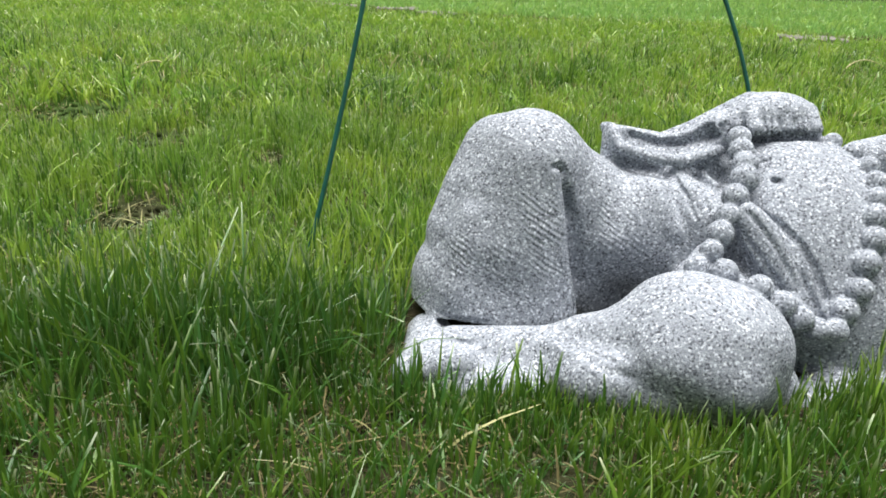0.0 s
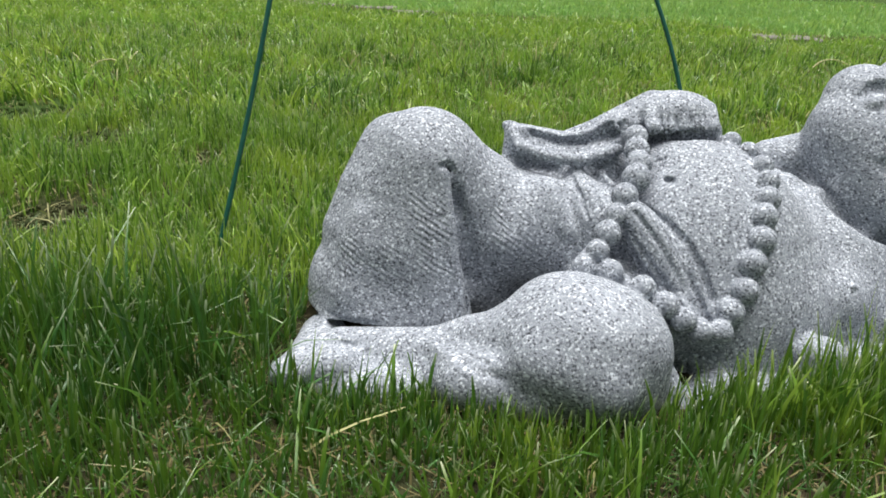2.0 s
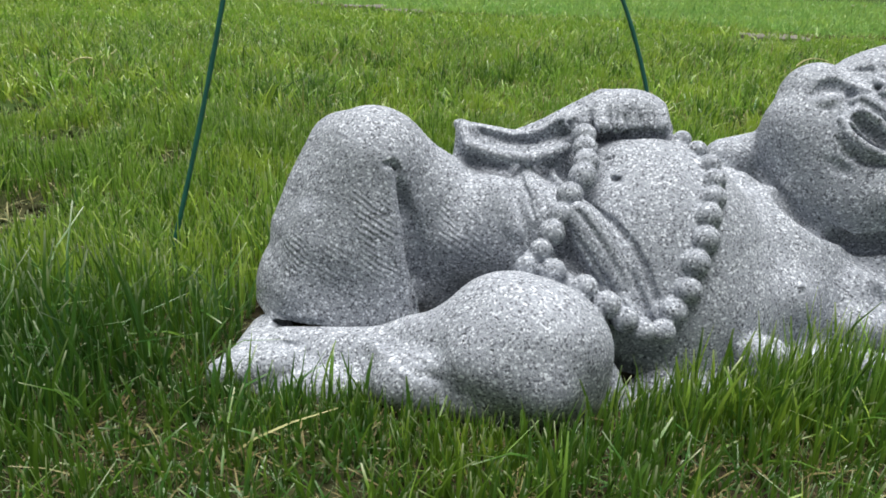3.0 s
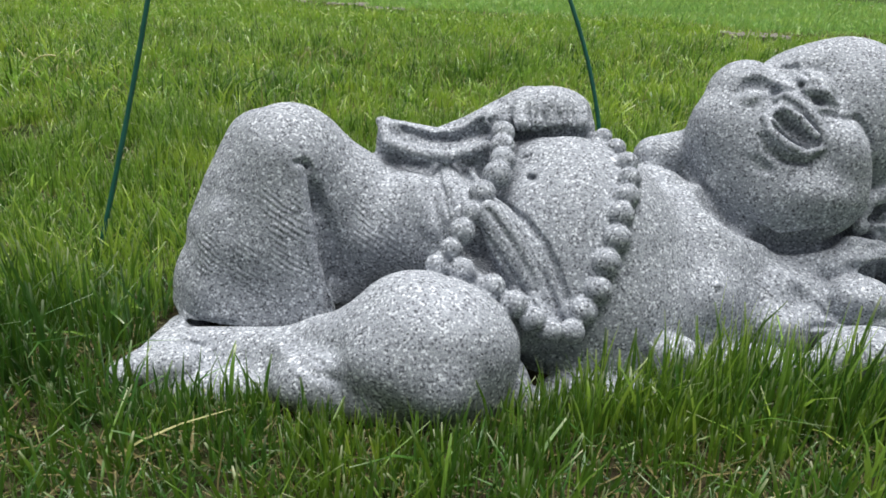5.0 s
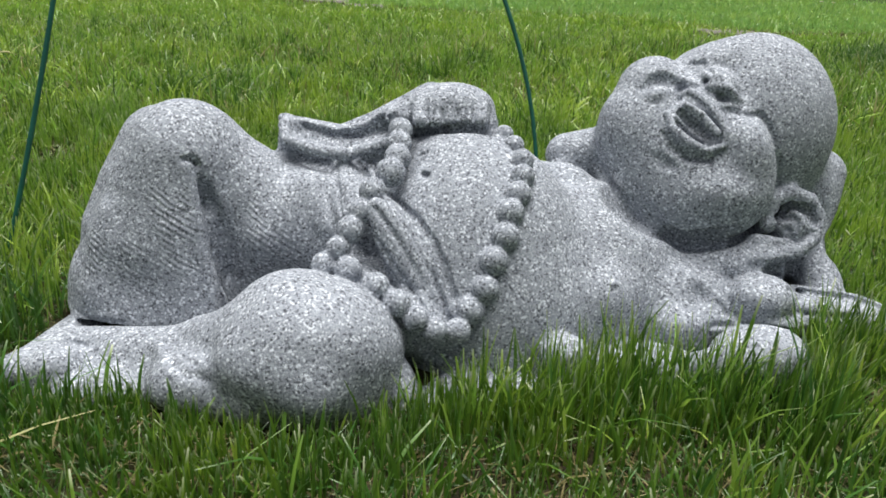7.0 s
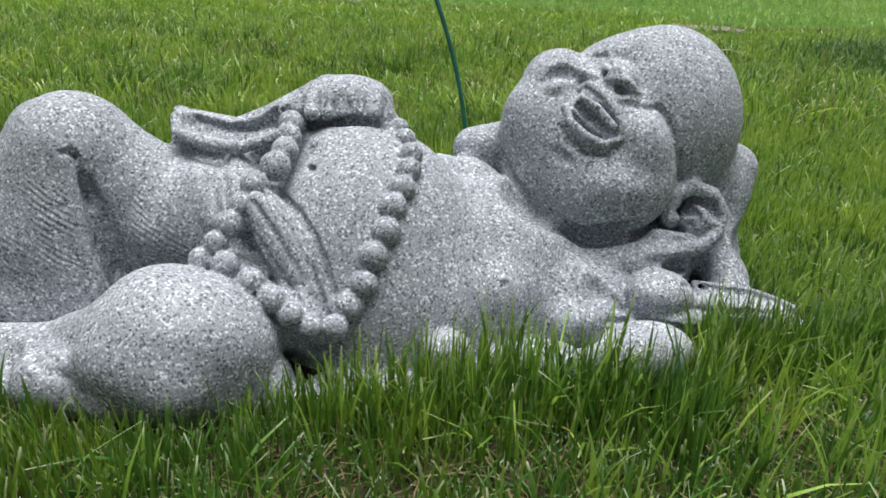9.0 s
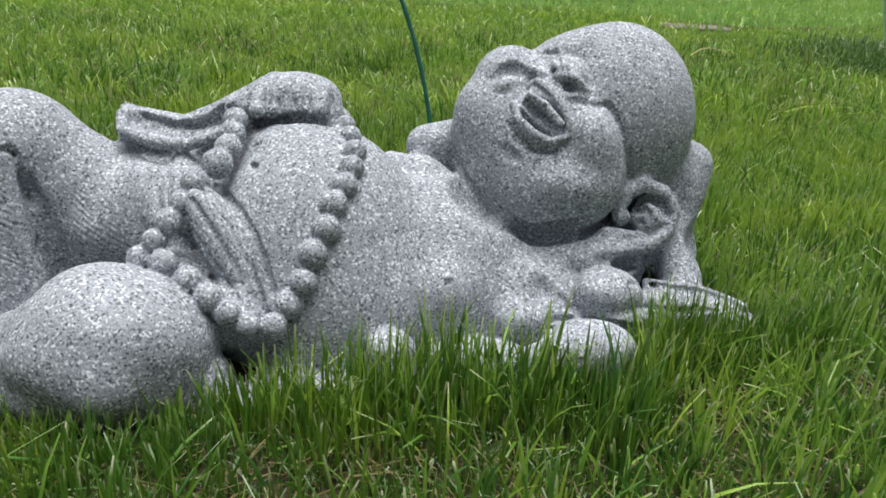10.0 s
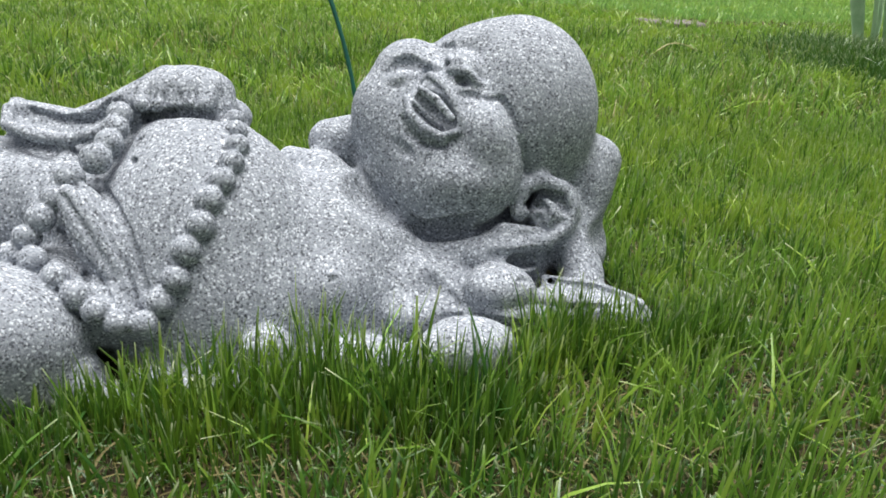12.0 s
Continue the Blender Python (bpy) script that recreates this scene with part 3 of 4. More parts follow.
# mouth, nose, eyes
egg(0.2377, 0.1462, -0.108, 0.038, 0.021, 0.038, 20, 0.006)
egg(0.229, 0.1257, -0.0694, 0.017, 0.0105, 0.0185, -30, 0.004)
egg(0.2406, 0.0737, -0.0475, 0.0135, 0.0195, 0.0125, 20, 0.008)
roll([(0.1707, 0.1222, -0.0712, 0.0025), (0.1786, 0.1285, -0.0704, 0.005), (0.1885, 0.1288, -0.07, 0.006), (0.1987, 0.1243, -0.0668, 0.0055), (0.2072, 0.1214, -0.0615, 0.003)], 0.003, True)
roll([(0.2002, 0.1219, -0.0718, 0.004), (0.1925, 0.1121, -0.0594, 0.0038), (0.1864, 0.1041, -0.0575, 0.0022)], 0.003, True)
egg(0.1794, 0.116, -0.0684, 0.008, 0.005, 0.0065, 20, 0.004)
roll([(0.1966, 0.1152, -0.0685, 0.0026), (0.2024, 0.1167, -0.0573, 0.0032), (0.2109, 0.1096, -0.0515, 0.0034), (0.218, 0.0974, -0.046, 0.0034), (0.2235, 0.0837, -0.0431, 0.0034), (0.2222, 0.0746, -0.0429, 0.0026)], 0.0015)
egg(0.204, 0.0891, -0.046, 0.0215, 0.012, 0.016, -43, 0.0008, True)
roll([(0.195, 0.1046, -0.045, 0.0026), (0.2057, 0.0976, -0.0452, 0.0032), (0.2168, 0.0835, -0.0417, 0.0028)], 0.0006)
roll([(0.2002, 0.1024, -0.0423, 0.0009), (0.1988, 0.0987, -0.044, 0.001)], 0.0005, True)
roll([(0.2066, 0.097, -0.0419, 0.0009), (0.2049, 0.0933, -0.0441, 0.001)], 0.0005, True)
roll([(0.2122, 0.0902, -0.0403, 0.0009), (0.2105, 0.0865, -0.0425, 0.001)], 0.0005, True)
roll([(0.1845, 0.101, -0.0567, 0.0024), (0.1876, 0.0882, -0.0506, 0.003), (0.1983, 0.0766, -0.0452, 0.0034), (0.2101, 0.0706, -0.0435, 0.0032), (0.2194, 0.0737, -0.0419, 0.0024)], 0.0012)
roll([(0.1901, 0.0978, -0.0532, 0.0014), (0.1994, 0.0874, -0.0562, 0.0018), (0.2103, 0.079, -0.0536, 0.0016)], 0.0008)
roll([(0.1815, 0.0856, -0.0554, 0.002), (0.1866, 0.0751, -0.0526, 0.0036), (0.1985, 0.0671, -0.0482, 0.0042), (0.2113, 0.0641, -0.0445, 0.0026)], 0.0025, True)
egg(0.2249, 0.1125, -0.0534, 0.0056, 0.0044, 0.0065, -28, 0.0012, True)
egg(0.2148, 0.1247, -0.0591, 0.003, 0.0026, 0.007, -30, 0.001, True)
roll([(0.2164, 0.1212, -0.0566, 0.0026), (0.2278, 0.1187, -0.051, 0.003), (0.2366, 0.1106, -0.0543, 0.0028)], 0.003)
roll([(0.2256, 0.1018, -0.0497, 0.003), (0.2351, 0.1007, -0.0506, 0.0032)], 0.002, True)
roll([(0.2097, 0.1445, -0.0846, 0.0018), (0.2184, 0.1433, -0.0778, 0.0026), (0.2183, 0.1305, -0.0569, 0.002)], 0.001, True)
roll([(0.2382, 0.0985, -0.05, 0.002), (0.253, 0.0991, -0.0533, 0.0028), (0.2591, 0.0907, -0.053, 0.0028), (0.2651, 0.077, -0.0541, 0.0024)], 0.0008, True)
roll([(0.2643, 0.0744, -0.0533, 0.002), (0.2707, 0.0627, -0.0609, 0.003), (0.2751, 0.0476, -0.0737, 0.0026)], 0.004, True)
egg(0.1779, 0.0659, -0.056, 0.014, 0.0042, 0.003, -28, 0.004, True)
egg(0.2206, 0.0423, -0.0611, 0.031, 0.013, 0.022, -8, 0.009)
# ear
egg(0.2996, 0.0196, -0.1, 0.0187, 0.0255, 0.026, -10, 0.006)
roll([(0.2684, 0.0214, -0.076, 0.0044), (0.2727, 0.037, -0.074, 0.0052), (0.2857, 0.0427, -0.074, 0.0057), (0.3002, 0.0371, -0.075, 0.0057), (0.3083, 0.0232, -0.078, 0.0057), (0.3039, 0.0074, -0.077, 0.0057), (0.2879, -0.003, -0.074, 0.0057), (0.2693, -0.0083, -0.076, 0.0057), (0.2544, -0.0101, -0.08, 0.0044)], 0.007)
egg(0.2905, 0.0184, -0.0833, 0.014, 0.013, 0.012, 0, 0.004)
roll([(0.2565, 0.0041, -0.0677, 0.007), (0.2794, 0.0016, -0.0754, 0.006)], 0.006)
roll([(0.2719, 0.0162, -0.1018, 0.006), (0.2684, 0.0182, -0.0771, 0.006)], 0.005)
roll([(0.2734, 0.0241, -0.0727, 0.0026), (0.2836, 0.0298, -0.0816, 0.0036), (0.291, 0.0334, -0.0768, 0.0048), (0.2988, 0.0289, -0.0731, 0.0046), (0.3031, 0.0198, -0.0731, 0.003)], 0.0015, True)
roll([(0.2875, 0.0293, -0.0806, 0.0018), (0.2899, 0.0253, -0.0708, 0.0022), (0.2924, 0.0179, -0.0699, 0.0022), (0.2897, 0.0111, -0.0723, 0.002)], 0.001)
roll([(0.2794, 0.0231, -0.0802, 0.0028), (0.2858, 0.0233, -0.0741, 0.003)], 0.001, True)
roll([(0.272, 0.015, -0.0733, 0.002), (0.2833, 0.0146, -0.0754, 0.0024)], 0.001, True)
roll([(0.2687, 0.0024, -0.0642, 0.0018), (0.2889, 0.0042, -0.0723, 0.002), (0.3011, 0.012, -0.0726, 0.0018)], 0.002, True)
roll([(0.2471, -0.0143, -0.0503, 0.004), (0.2661, -0.0153, -0.0554, 0.0055), (0.3022, -0.0156, -0.1004, 0.004)], 0.006, True)
roll([(0.1754, 0.0283, -0.0697, 0.004), (0.1847, 0.0136, -0.0691, 0.007), (0.2008, 0.0068, -0.0749, 0.01), (0.2208, 0.0101, -0.0617, 0.011), (0.2346, 0.0133, -0.0557, 0.007), (0.2462, 0.0159, -0.0571, 0.003)], 0.005, True)
# arm under the head
egg(0.2483, -0.0417, -0.066, 0.0244, 0.018, 0.034, -8, 0.004)
egg(0.2388, -0.0586, -0.056, 0.0426, 0.0168, 0.03, 0, 0.008)
egg(0.2759, -0.0159, -0.068, 0.0194, 0.0069, 0.022, 8, 0.004, True)
egg(0.2517, -0.0381, -0.052, 0.0252, 0.0196, 0.034, -8, 0.003)
egg(0.313, -0.0356, -0.0944, 0.0096, 0.0072, 0.012, 10, 0.006, True)
roll([(0.218, -0.0404, -0.038, 0.002), (0.2228, -0.0469, -0.0378, 0.0029), (0.2381, -0.0547, -0.0264, 0.0032), (0.2538, -0.0587, -0.0258, 0.0032), (0.2756, -0.0607, -0.0372, 0.0029)], 0.003, True)
egg(0.2454, -0.02, -0.039, 0.0041, 0.0033, 0.005, -10, 0.003)
egg(0.2262, -0.07, 0.004, 0.0308, 0.0194, 0.034, 0, 0.005)
egg(0.2002, -0.0343, -0.032, 0.0106, 0.0105, 0.013, 10, 0.01, True)
roll([(0.1922, -0.0196, -0.0482, 0.005), (0.195, -0.0407, -0.0422, 0.0058), (0.2007, -0.0691, -0.0386, 0.0057)], 0.007)
egg(0.1563, -0.0825, -0.02, 0.0378, 0.0171, 0.034, 0, 0.008)
egg(0.0986, -0.0706, 0.008, 0.0161, 0.014, 0.024, 0, 0.006)
egg(0.3329, -0.0567, -0.088, 0.0404, 0.0195, 0.046, -15, 0.006)
egg(0.2987, -0.0544, -0.078, 0.0249, 0.0201, 0.034, 0, 0.008)
roll([(0.2887, -0.0312, -0.08, 0.0031), (0.3108, -0.0352, -0.072, 0.0035), (0.3299, -0.0382, -0.066, 0.0034), (0.3556, -0.0494, -0.066, 0.0039)], 0.007)
roll([(0.2871, -0.0435, -0.0516, 0.0021), (0.3154, -0.048, -0.0498, 0.0021), (0.3337, -0.0542, -0.0456, 0.0021)], 0.005)
roll([(0.2627, -0.0294, -0.031, 0.0016), (0.3047, -0.035, -0.0688, 0.0022), (0.3264, -0.0373, -0.0652, 0.0017)], 0.002, True)
roll([(0.3163, -0.0042, -0.112, 0.0121), (0.319, -0.0346, -0.092, 0.0135)], 0.01)
roll([(0.2139, -0.0598, -0.036, 0.002), (0.2177, -0.0522, 0.0186, 0.0018), (0.2387, -0.0542, 0.0204, 0.0018)], 0.004)
roll([(0.201, -0.0585, 0.0148, 0.0011), (0.2027, -0.0755, 0.0238, 0.0011)], 0.003, True)
roll([(0.2192, -0.0566, 0.031, 0.0011), (0.2211, -0.0738, 0.0346, 0.0011)], 0.003, True)
# fold between knee and belly
egg(-0.0546, -0.1059, 0, 0.0641, 0.0186, 0.04, 0, 0.008)
egg(0.0329, -0.0952, 0.008, 0.0246, 0.0147, 0.02, -8, 0.005)
egg(0.0167, -0.0686, 0.022, 0.0152, 0.0054, 0.02, 0, 0.006, True)
egg(-0.0087, -0.0925, 0.02, 0.0095, 0.02, 0.02, 0, 0.006)
egg(0.006, -0.1086, 0.008, 0.0261, 0.016, 0.032, 0, 0.01)
egg(0.0668, -0.0964, 0, 0.0301, 0.0112, 0.03, 0, 0.006)
roll([(0.0157, -0.0832, 0.0082, 0.0013), (0.02, -0.0967, 0.0298, 0.0012)], 0.0015, True)
roll([(0.0203, -0.0821, 0.0148, 0.0013), (0.0247, -0.0971, 0.028, 0.0012)], 0.0015, True)
roll([(0.0249, -0.0817, 0.0172, 0.0012), (0.0294, -0.0972, 0.0274, 0.0012)], 0.0015, True)
roll([(0.0296, -0.0816, 0.0178, 0.0012), (0.0341, -0.0972, 0.0274, 0.0012)], 0.0015, True)
roll([(0.0344, -0.0817, 0.0172, 0.0012), (0.0388, -0.0973, 0.0268, 0.0012)], 0.0015, True)
roll([(0.0393, -0.082, 0.0154, 0.0013), (0.0436, -0.0976, 0.0256, 0.0012)], 0.0015, True)
roll([(0.0447, -0.083, 0.0094, 0.0013), (0.0484, -0.0979, 0.0238, 0.0012)], 0.0015, True)
# creases of the legs
roll([(-0.1918, 0.0767, -0.057, 0.03), (-0.2074, 0.0442, -0.057, 0.0305), (-0.2225, 0.0169, -0.057, 0.0266)], 0.006)
roll([(-0.1477, 0.0221, -0.033, 0.0075), (-0.144, 0.0041, -0.0435, 0.0085), (-0.1432, -0.0191, -0.0594, 0.0085), (-0.137, -0.0338, -0.0582, 0.008)], 0.009)
roll([(-0.1572, 0.0596, -0.0023, 0.002), (-0.1519, 0.0607, -0.0048, 0.0028), (-0.1487, 0.0564, -0.0079, 0.0022)], 0.001, True)
roll([(-0.2274, -0.0617, 0.0251, 0.002), (-0.2249, -0.0613, 0.0113, 0.0028), (-0.215, -0.0633, 0.0134, 0.002)], 0.0012, True)
roll([(-0.1579, -0.0577, 0.0286, 0.0024), (-0.1463, -0.0636, 0.0524, 0.0028), (-0.1368, -0.0688, 0.0623, 0.0022)], 0.002, True)
roll([(-0.0732, 0.0445, -0.0355, 0.002), (-0.0667, 0.0158, -0.0252, 0.002)], 0.0015, True)
egg(0.3444, 0.0007, -0.12, 0.011, 0.015, 0.034, 0, 0.005, True)
roll([(-0.1447, -0.067, 0.057, 0.0015), (-0.1334, -0.0738, 0.0644, 0.0026), (-0.1181, -0.0776, 0.065, 0.0026), (-0.0956, -0.0747, 0.0778, 0.0015)], 0.008, True)
roll([(-0.1119, -0.1191, 0.0169, 0.005), (-0.0792, -0.1144, 0.0499, 0.008), (-0.0452, -0.113, 0.05, 0.008), (-0.0232, -0.1176, 0.0206, 0.006)], 0.006, True)
roll([(-0.1447, -0.0841, 0.0513, 0.013), (-0.125, -0.0886, 0.0494, 0.014), (-0.0988, -0.0896, 0.0582, 0.014)], 0.012)
roll([(-0.0706, 0.03, -0.0319, 0.007), (-0.0643, 0.0151, -0.0289, 0.007)], 0.004)
roll([(-0.1218, -0.0175, -0.0634, 0.015), (-0.1089, 0.0083, -0.0411, 0.016), (-0.0806, 0.0391, -0.0436, 0.014)], 0.014)
roll([(-0.056, 0.0636, -0.0672, 0.009), (-0.0533, 0.0438, -0.04, 0.009), (-0.0481, 0.0243, -0.0242, 0.008)], 0.006)
roll([(-0.0606, 0.0618, -0.051, 0.0014), (-0.0563, 0.0407, -0.0267, 0.0018), (-0.0534, 0.0239, -0.0168, 0.0014)], 0.001, True)
roll([(-0.0527, 0.0653, -0.045, 0.0014), (-0.0468, 0.0446, -0.0248, 0.0018), (-0.0441, 0.029, -0.014, 0.0014)], 0.001, True)
roll([(-0.0433, 0.0676, -0.046, 0.0013), (-0.035, 0.05, -0.0392, 0.0016)], 0.001, True)
roll([(-0.0977, -0.0661, 0.0655, 0.015), (-0.0579, -0.0819, 0.0707, 0.016)], 0.014)
roll([(0.0973, -0.0815, 0.0174, 0.011), (0.1245, -0.0965, -0.0305, 0.011), (0.1638, -0.0906, 0.0021, 0.011), (0.2038, -0.0972, -0.0456, 0.011), (0.2302, -0.0795, 0.026, 0.011)], 0.008)
roll([(0.2093, -0.0556, -0.0336, 0.002), (0.2345, -0.0533, -0.0332, 0.0028), (0.2536, -0.058, -0.0293, 0.0028), (0.2661, -0.0629, -0.0333, 0.002)], 0.001, True)
roll([(0.2856, -0.0346, -0.0978, 0.0024), (0.2947, -0.0331, -0.0717, 0.0032), (0.318, -0.0373, -0.0637, 0.003)], 0.001, True)
roll([(0.2796, -0.0474, -0.0503, 0.002), (0.3055, -0.0505, -0.0481, 0.0026), (0.3291, -0.0491, -0.0454, 0.002)], 0.001, True)
roll([(0.3258, -0.0381, -0.0618, 0.002), (0.3463, -0.0439, -0.0607, 0.0024), (0.3607, -0.0564, -0.0612, 0.002)], 0.001, True)
roll([(0.1784, -0.0828, 0.0052, 0.012), (0.2058, -0.0725, 0.0255, 0.013), (0.2297, -0.0699, 0.0296, 0.013)], 0.008)
shave(0.0408, 0.9248, 0.3782, 0.0816, 0.002)
# carving ends
STATUE = pose(0.2416, 0.4807, 0.0776, 67.757, -2.338, -0.975)
verts, faces = skin(FIELD)
turn3 = np.array(STATUE.to_3x3())
verts = verts @ turn3.T + np.array(STATUE.translation)
statue_at = np.array((0.28, 0.52, -0.004))
me = bpy.data.meshes.new("reclining_statue")
me.vertices.add(len(verts))
me.vertices.foreach_set("co", (verts - statue_at).ravel())
me.loops.add(faces.size)
me.loops.foreach_set("vertex_index", faces.ravel().astype(np.int32))
me.polygons.add(len(faces))
me.polygons.foreach_set("loop_start", np.arange(0, faces.size, 4, dtype=np.int32))
me.polygons.foreach_set("use_smooth", np.ones(len(faces), bool))
me.update(calc_edges=True)
me.validate()
me.materials.append(GRANITE)
statue = new("garden_statue", me)
statue.location = statue_at
tagged(statue, "speckled grey granite statue of a laughing figure lying in the grass", "statue")

# the strip of ground that the statue covers, across each centimetre of its length
low = verts[verts[:, 2] < 0.03]
bins = np.arange(-0.12, 0.72, 0.01)
slot = np.digitize(low[:, 0], bins)
front = np.array([low[slot == i, 1].min() if (slot == i).any() else 9.0 for i in range(len(bins) + 1)])
rear = np.array([low[slot == i, 1].max() if (slot == i).any() else -9.0 for i in range(len(bins) + 1)])
foot = np.digitize(-0.035, bins)
rear[:foot] = np.minimum(rear[:foot], front[:foot] + 0.075)


def covered(x, y):
    i = np.digitize(x, bins)
    return (y > front[i] - 0.002) & (y < rear[i] + 0.004)


# ---- lawn ----
rng = np.random.default_rng(7)


def patches(x, y, s, seed=0.0):
    """A slow, irregular field between about -1 and 1."""
    return (np.sin(s * x * 1.3 + seed) * np.cos(s * y * 1.7 + 2 * seed) + 0.6 * np.sin(2.9 * s * x - 1.9 * s * y + seed) + 0.4 * np.cos(5.3 * s * y + 3.1 * s * x)) / 1.6


def edge_y(x):
    """The line of the edging across the far lawn."""
    return np.interp(x, (-3.0, -0.83, -0.04, 1.0, 1.4, 4.0), (5.2, 3.85, 3.30, 3.34, 2.98, 2.90)) + 0.03 * np.sin(7 * x)


def bare(x, y):
    b = np.zeros_like(x)
    for sx, sy, r in SOIL_SPOTS:
        b = np.maximum(b, np.exp(-((((x - sx) / 0.8) ** 2 + ((y - sy) / 1.3) ** 2) / r**2) ** 2))
    return b


def trodden(x, y):
    """Shorter grass on the near side of the bare spots."""
    b = np.zeros_like(x)
    for sx, sy, r in SOIL_SPOTS:
        b = np.maximum(b, np.exp(-(((x - sx) / (1.2 * r)) ** 2 + ((y - sy + 0.9 * r) / (1.5 * r)) ** 2)))
    return b


def blades(name, x, y, h, w, bend, material, label, segs=4, ribbed=True, category="grass", blunt=0.55, az=None):
    """Grass blades as one mesh: bent, tapered, folded along the rib."""
    k = len(x)
    az = rng.uniform(0, 2 * np.pi, k) if az is None else az
    face = rng.uniform(0, 2 * np.pi, k)
    s = np.linspace(0, 1, segs + 1)[None, :]
    out = h[:, None] * bend[:, None] * (0.35 * s + 0.65 * s**2.2)
    up = h[:, None] * (s - 0.28 * np.minimum(bend, 1.4)[:, None] * s**2.5)
    cut = rng.uniform(0, 1, k) < blunt
    taper = np.where(cut[:, None], 1 - 0.55 * s**2, 1 - 0.97 * s**1.6) * (0.75 + 0.5 * s * (1 - s) * 2)
    cx = x[:, None] + np.cos(az)[:, None] * out
    cy = y[:, None] + np.sin(az)[:, None] * out
    cz = ground_z(x, y)[:, None] - 0.002 + up
    fx, fy = np.cos(face)[:, None], np.sin(face)[:, None]
    half = 0.5 * w[:, None] * taper
    sides = ((-1, 0.0), (0, 1.0), (1, 0.0)) if ribbed else ((-1, 0.0), (1, 0.0))
    cols = [np.stack([cx + o * half * fx - 0.45 * r * half * fy, cy + o * half * fy + 0.45 * r * half * fx, cz], -1) for o, r in sides]
    nc = len(cols)
    co = np.stack(cols, 2).reshape(-1, 3)
    one = np.arange((segs + 1) * nc).reshape(segs + 1, nc)
    q = np.stack([one[:-1, :-1], one[:-1, 1:], one[1:, 1:], one[1:, :-1]], -1).reshape(-1, 4)
    f = (np.arange(k)[:, None, None] * one.size + q[None]).reshape(-1, 4)
    me = bpy.data.meshes.new(name)
    me.vertices.add(len(co))
    me.vertices.foreach_set("co", co.ravel())
    me.loops.add(f.size)
    me.loops.foreach_set("vertex_index", f.ravel().astype(np.int32))
    me.polygons.add(len(f))
    me.polygons.foreach_set("loop_start", np.arange(0, f.size, 4, dtype=np.int32))
    me.polygons.foreach_set("use_smooth", np.ones(len(f), bool))
    uv1 = np.stack(np.broadcast_arrays(np.linspace(0, 1, nc)[None, :], np.linspace(0, 1, segs + 1)[:, None]), -1).reshape(-1, 2)
    me.update(calc_edges=True)
    layer = me.uv_layers.new(name="UVMap")
    layer.data.foreach_set("uv", np.tile(uv1[q.ravel()], (k, 1)).ravel())
    me.materials.append(material)
    return tagged(new(name, me), label, category, kind="stuff")


def scatter(count, y0, y1, grow=0.62, spare=0.12, tuft=1, spread=0.007):
    """Places over the wedge of lawn that widens away from the path, in tufts: x, y, the way each blade leans, and the tuft's vigour."""
    c = int(count / tuft)
    y = np.sqrt(rng.uniform(max(y0, 0.0) ** 2, y1**2, c))
    x = rng.uniform(0, 1, c) * (0.45 + 2 * (grow * y + spare)) - grow * y - spare
    vigour = np.clip(rng.normal(1.0, 0.22, c), 0.45, 1.7)
    ox, oy = rng.normal(0, spread, c * tuft), rng.normal(0, spread, c * tuft)
    x, y, vigour = np.repeat(x, tuft) + ox, np.repeat(y, tuft) + oy, np.repeat(vigour, tuft)
    az = np.arctan2(oy, ox) + rng.normal(0, 0.7, c * tuft)
    strip = (np.abs(y - edge_y(x)) > 0.06) | (rng.uniform(0, 1, len(y)) < 0.12)
    keep = ~covered(x, y) & strip & (rng.uniform(0, 1, len(y)) > bare(x, y) * 1.05)
    return x[keep], y[keep], az[keep], vigour[keep]


def heights(x, y):
    h = 0.034 + 0.007 * patches(x, y, 5.0, 1.0)
    h += 0.030 * np.exp(-(((x + 0.16) / 0.25) ** 2 + ((y - 0.44) / 0.075) ** 2)) * np.clip((-0.05 - x) / 0.04, 0.1, 1)
    h += 0.013 * np.exp(-(((x - 0.46) / 0.14) ** 2 + ((y - 0.42) / 0.05) ** 2))
    h -= 0.015 * np.exp(-(((x - 0.17) / 0.08) ** 2 + ((y - 0.375) / 0.026) ** 2))
    h -= 0.008 * np.exp(-(((x - 0.265) / 0.055) ** 2 + ((y - 0.375) / 0.035) ** 2))
    return np.maximum(h * (1 - 0.75 * trodden(x, y)), 0.009)


def lot(k, lo, hi):
    return rng.uniform(lo, hi, k)


def lean(k, usual=0.16):
    """Most blades stand, some are bent over."""
    return np.abs(rng.normal(usual, 0.24, k)) + np.where(rng.uniform(0, 1, k) < 0.5 * usual, rng.uniform(0.3, 1.2, k), 0)


x, y, az, vigour = scatter(74000, 0.20, 1.15, tuft=4, spread=0.0060)
k = len(x)
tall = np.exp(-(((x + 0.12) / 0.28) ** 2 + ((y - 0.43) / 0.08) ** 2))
# nearer turf is greener; its extra dark blades also paint in the shaded gaps
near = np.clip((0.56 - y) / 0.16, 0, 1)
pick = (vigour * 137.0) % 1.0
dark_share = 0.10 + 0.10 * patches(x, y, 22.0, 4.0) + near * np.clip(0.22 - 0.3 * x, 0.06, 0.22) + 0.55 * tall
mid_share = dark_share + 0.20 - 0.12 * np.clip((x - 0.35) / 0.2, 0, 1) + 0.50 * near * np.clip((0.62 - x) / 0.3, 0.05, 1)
h = heights(x, y) * lot(k, 0.45, 1.35) * vigour
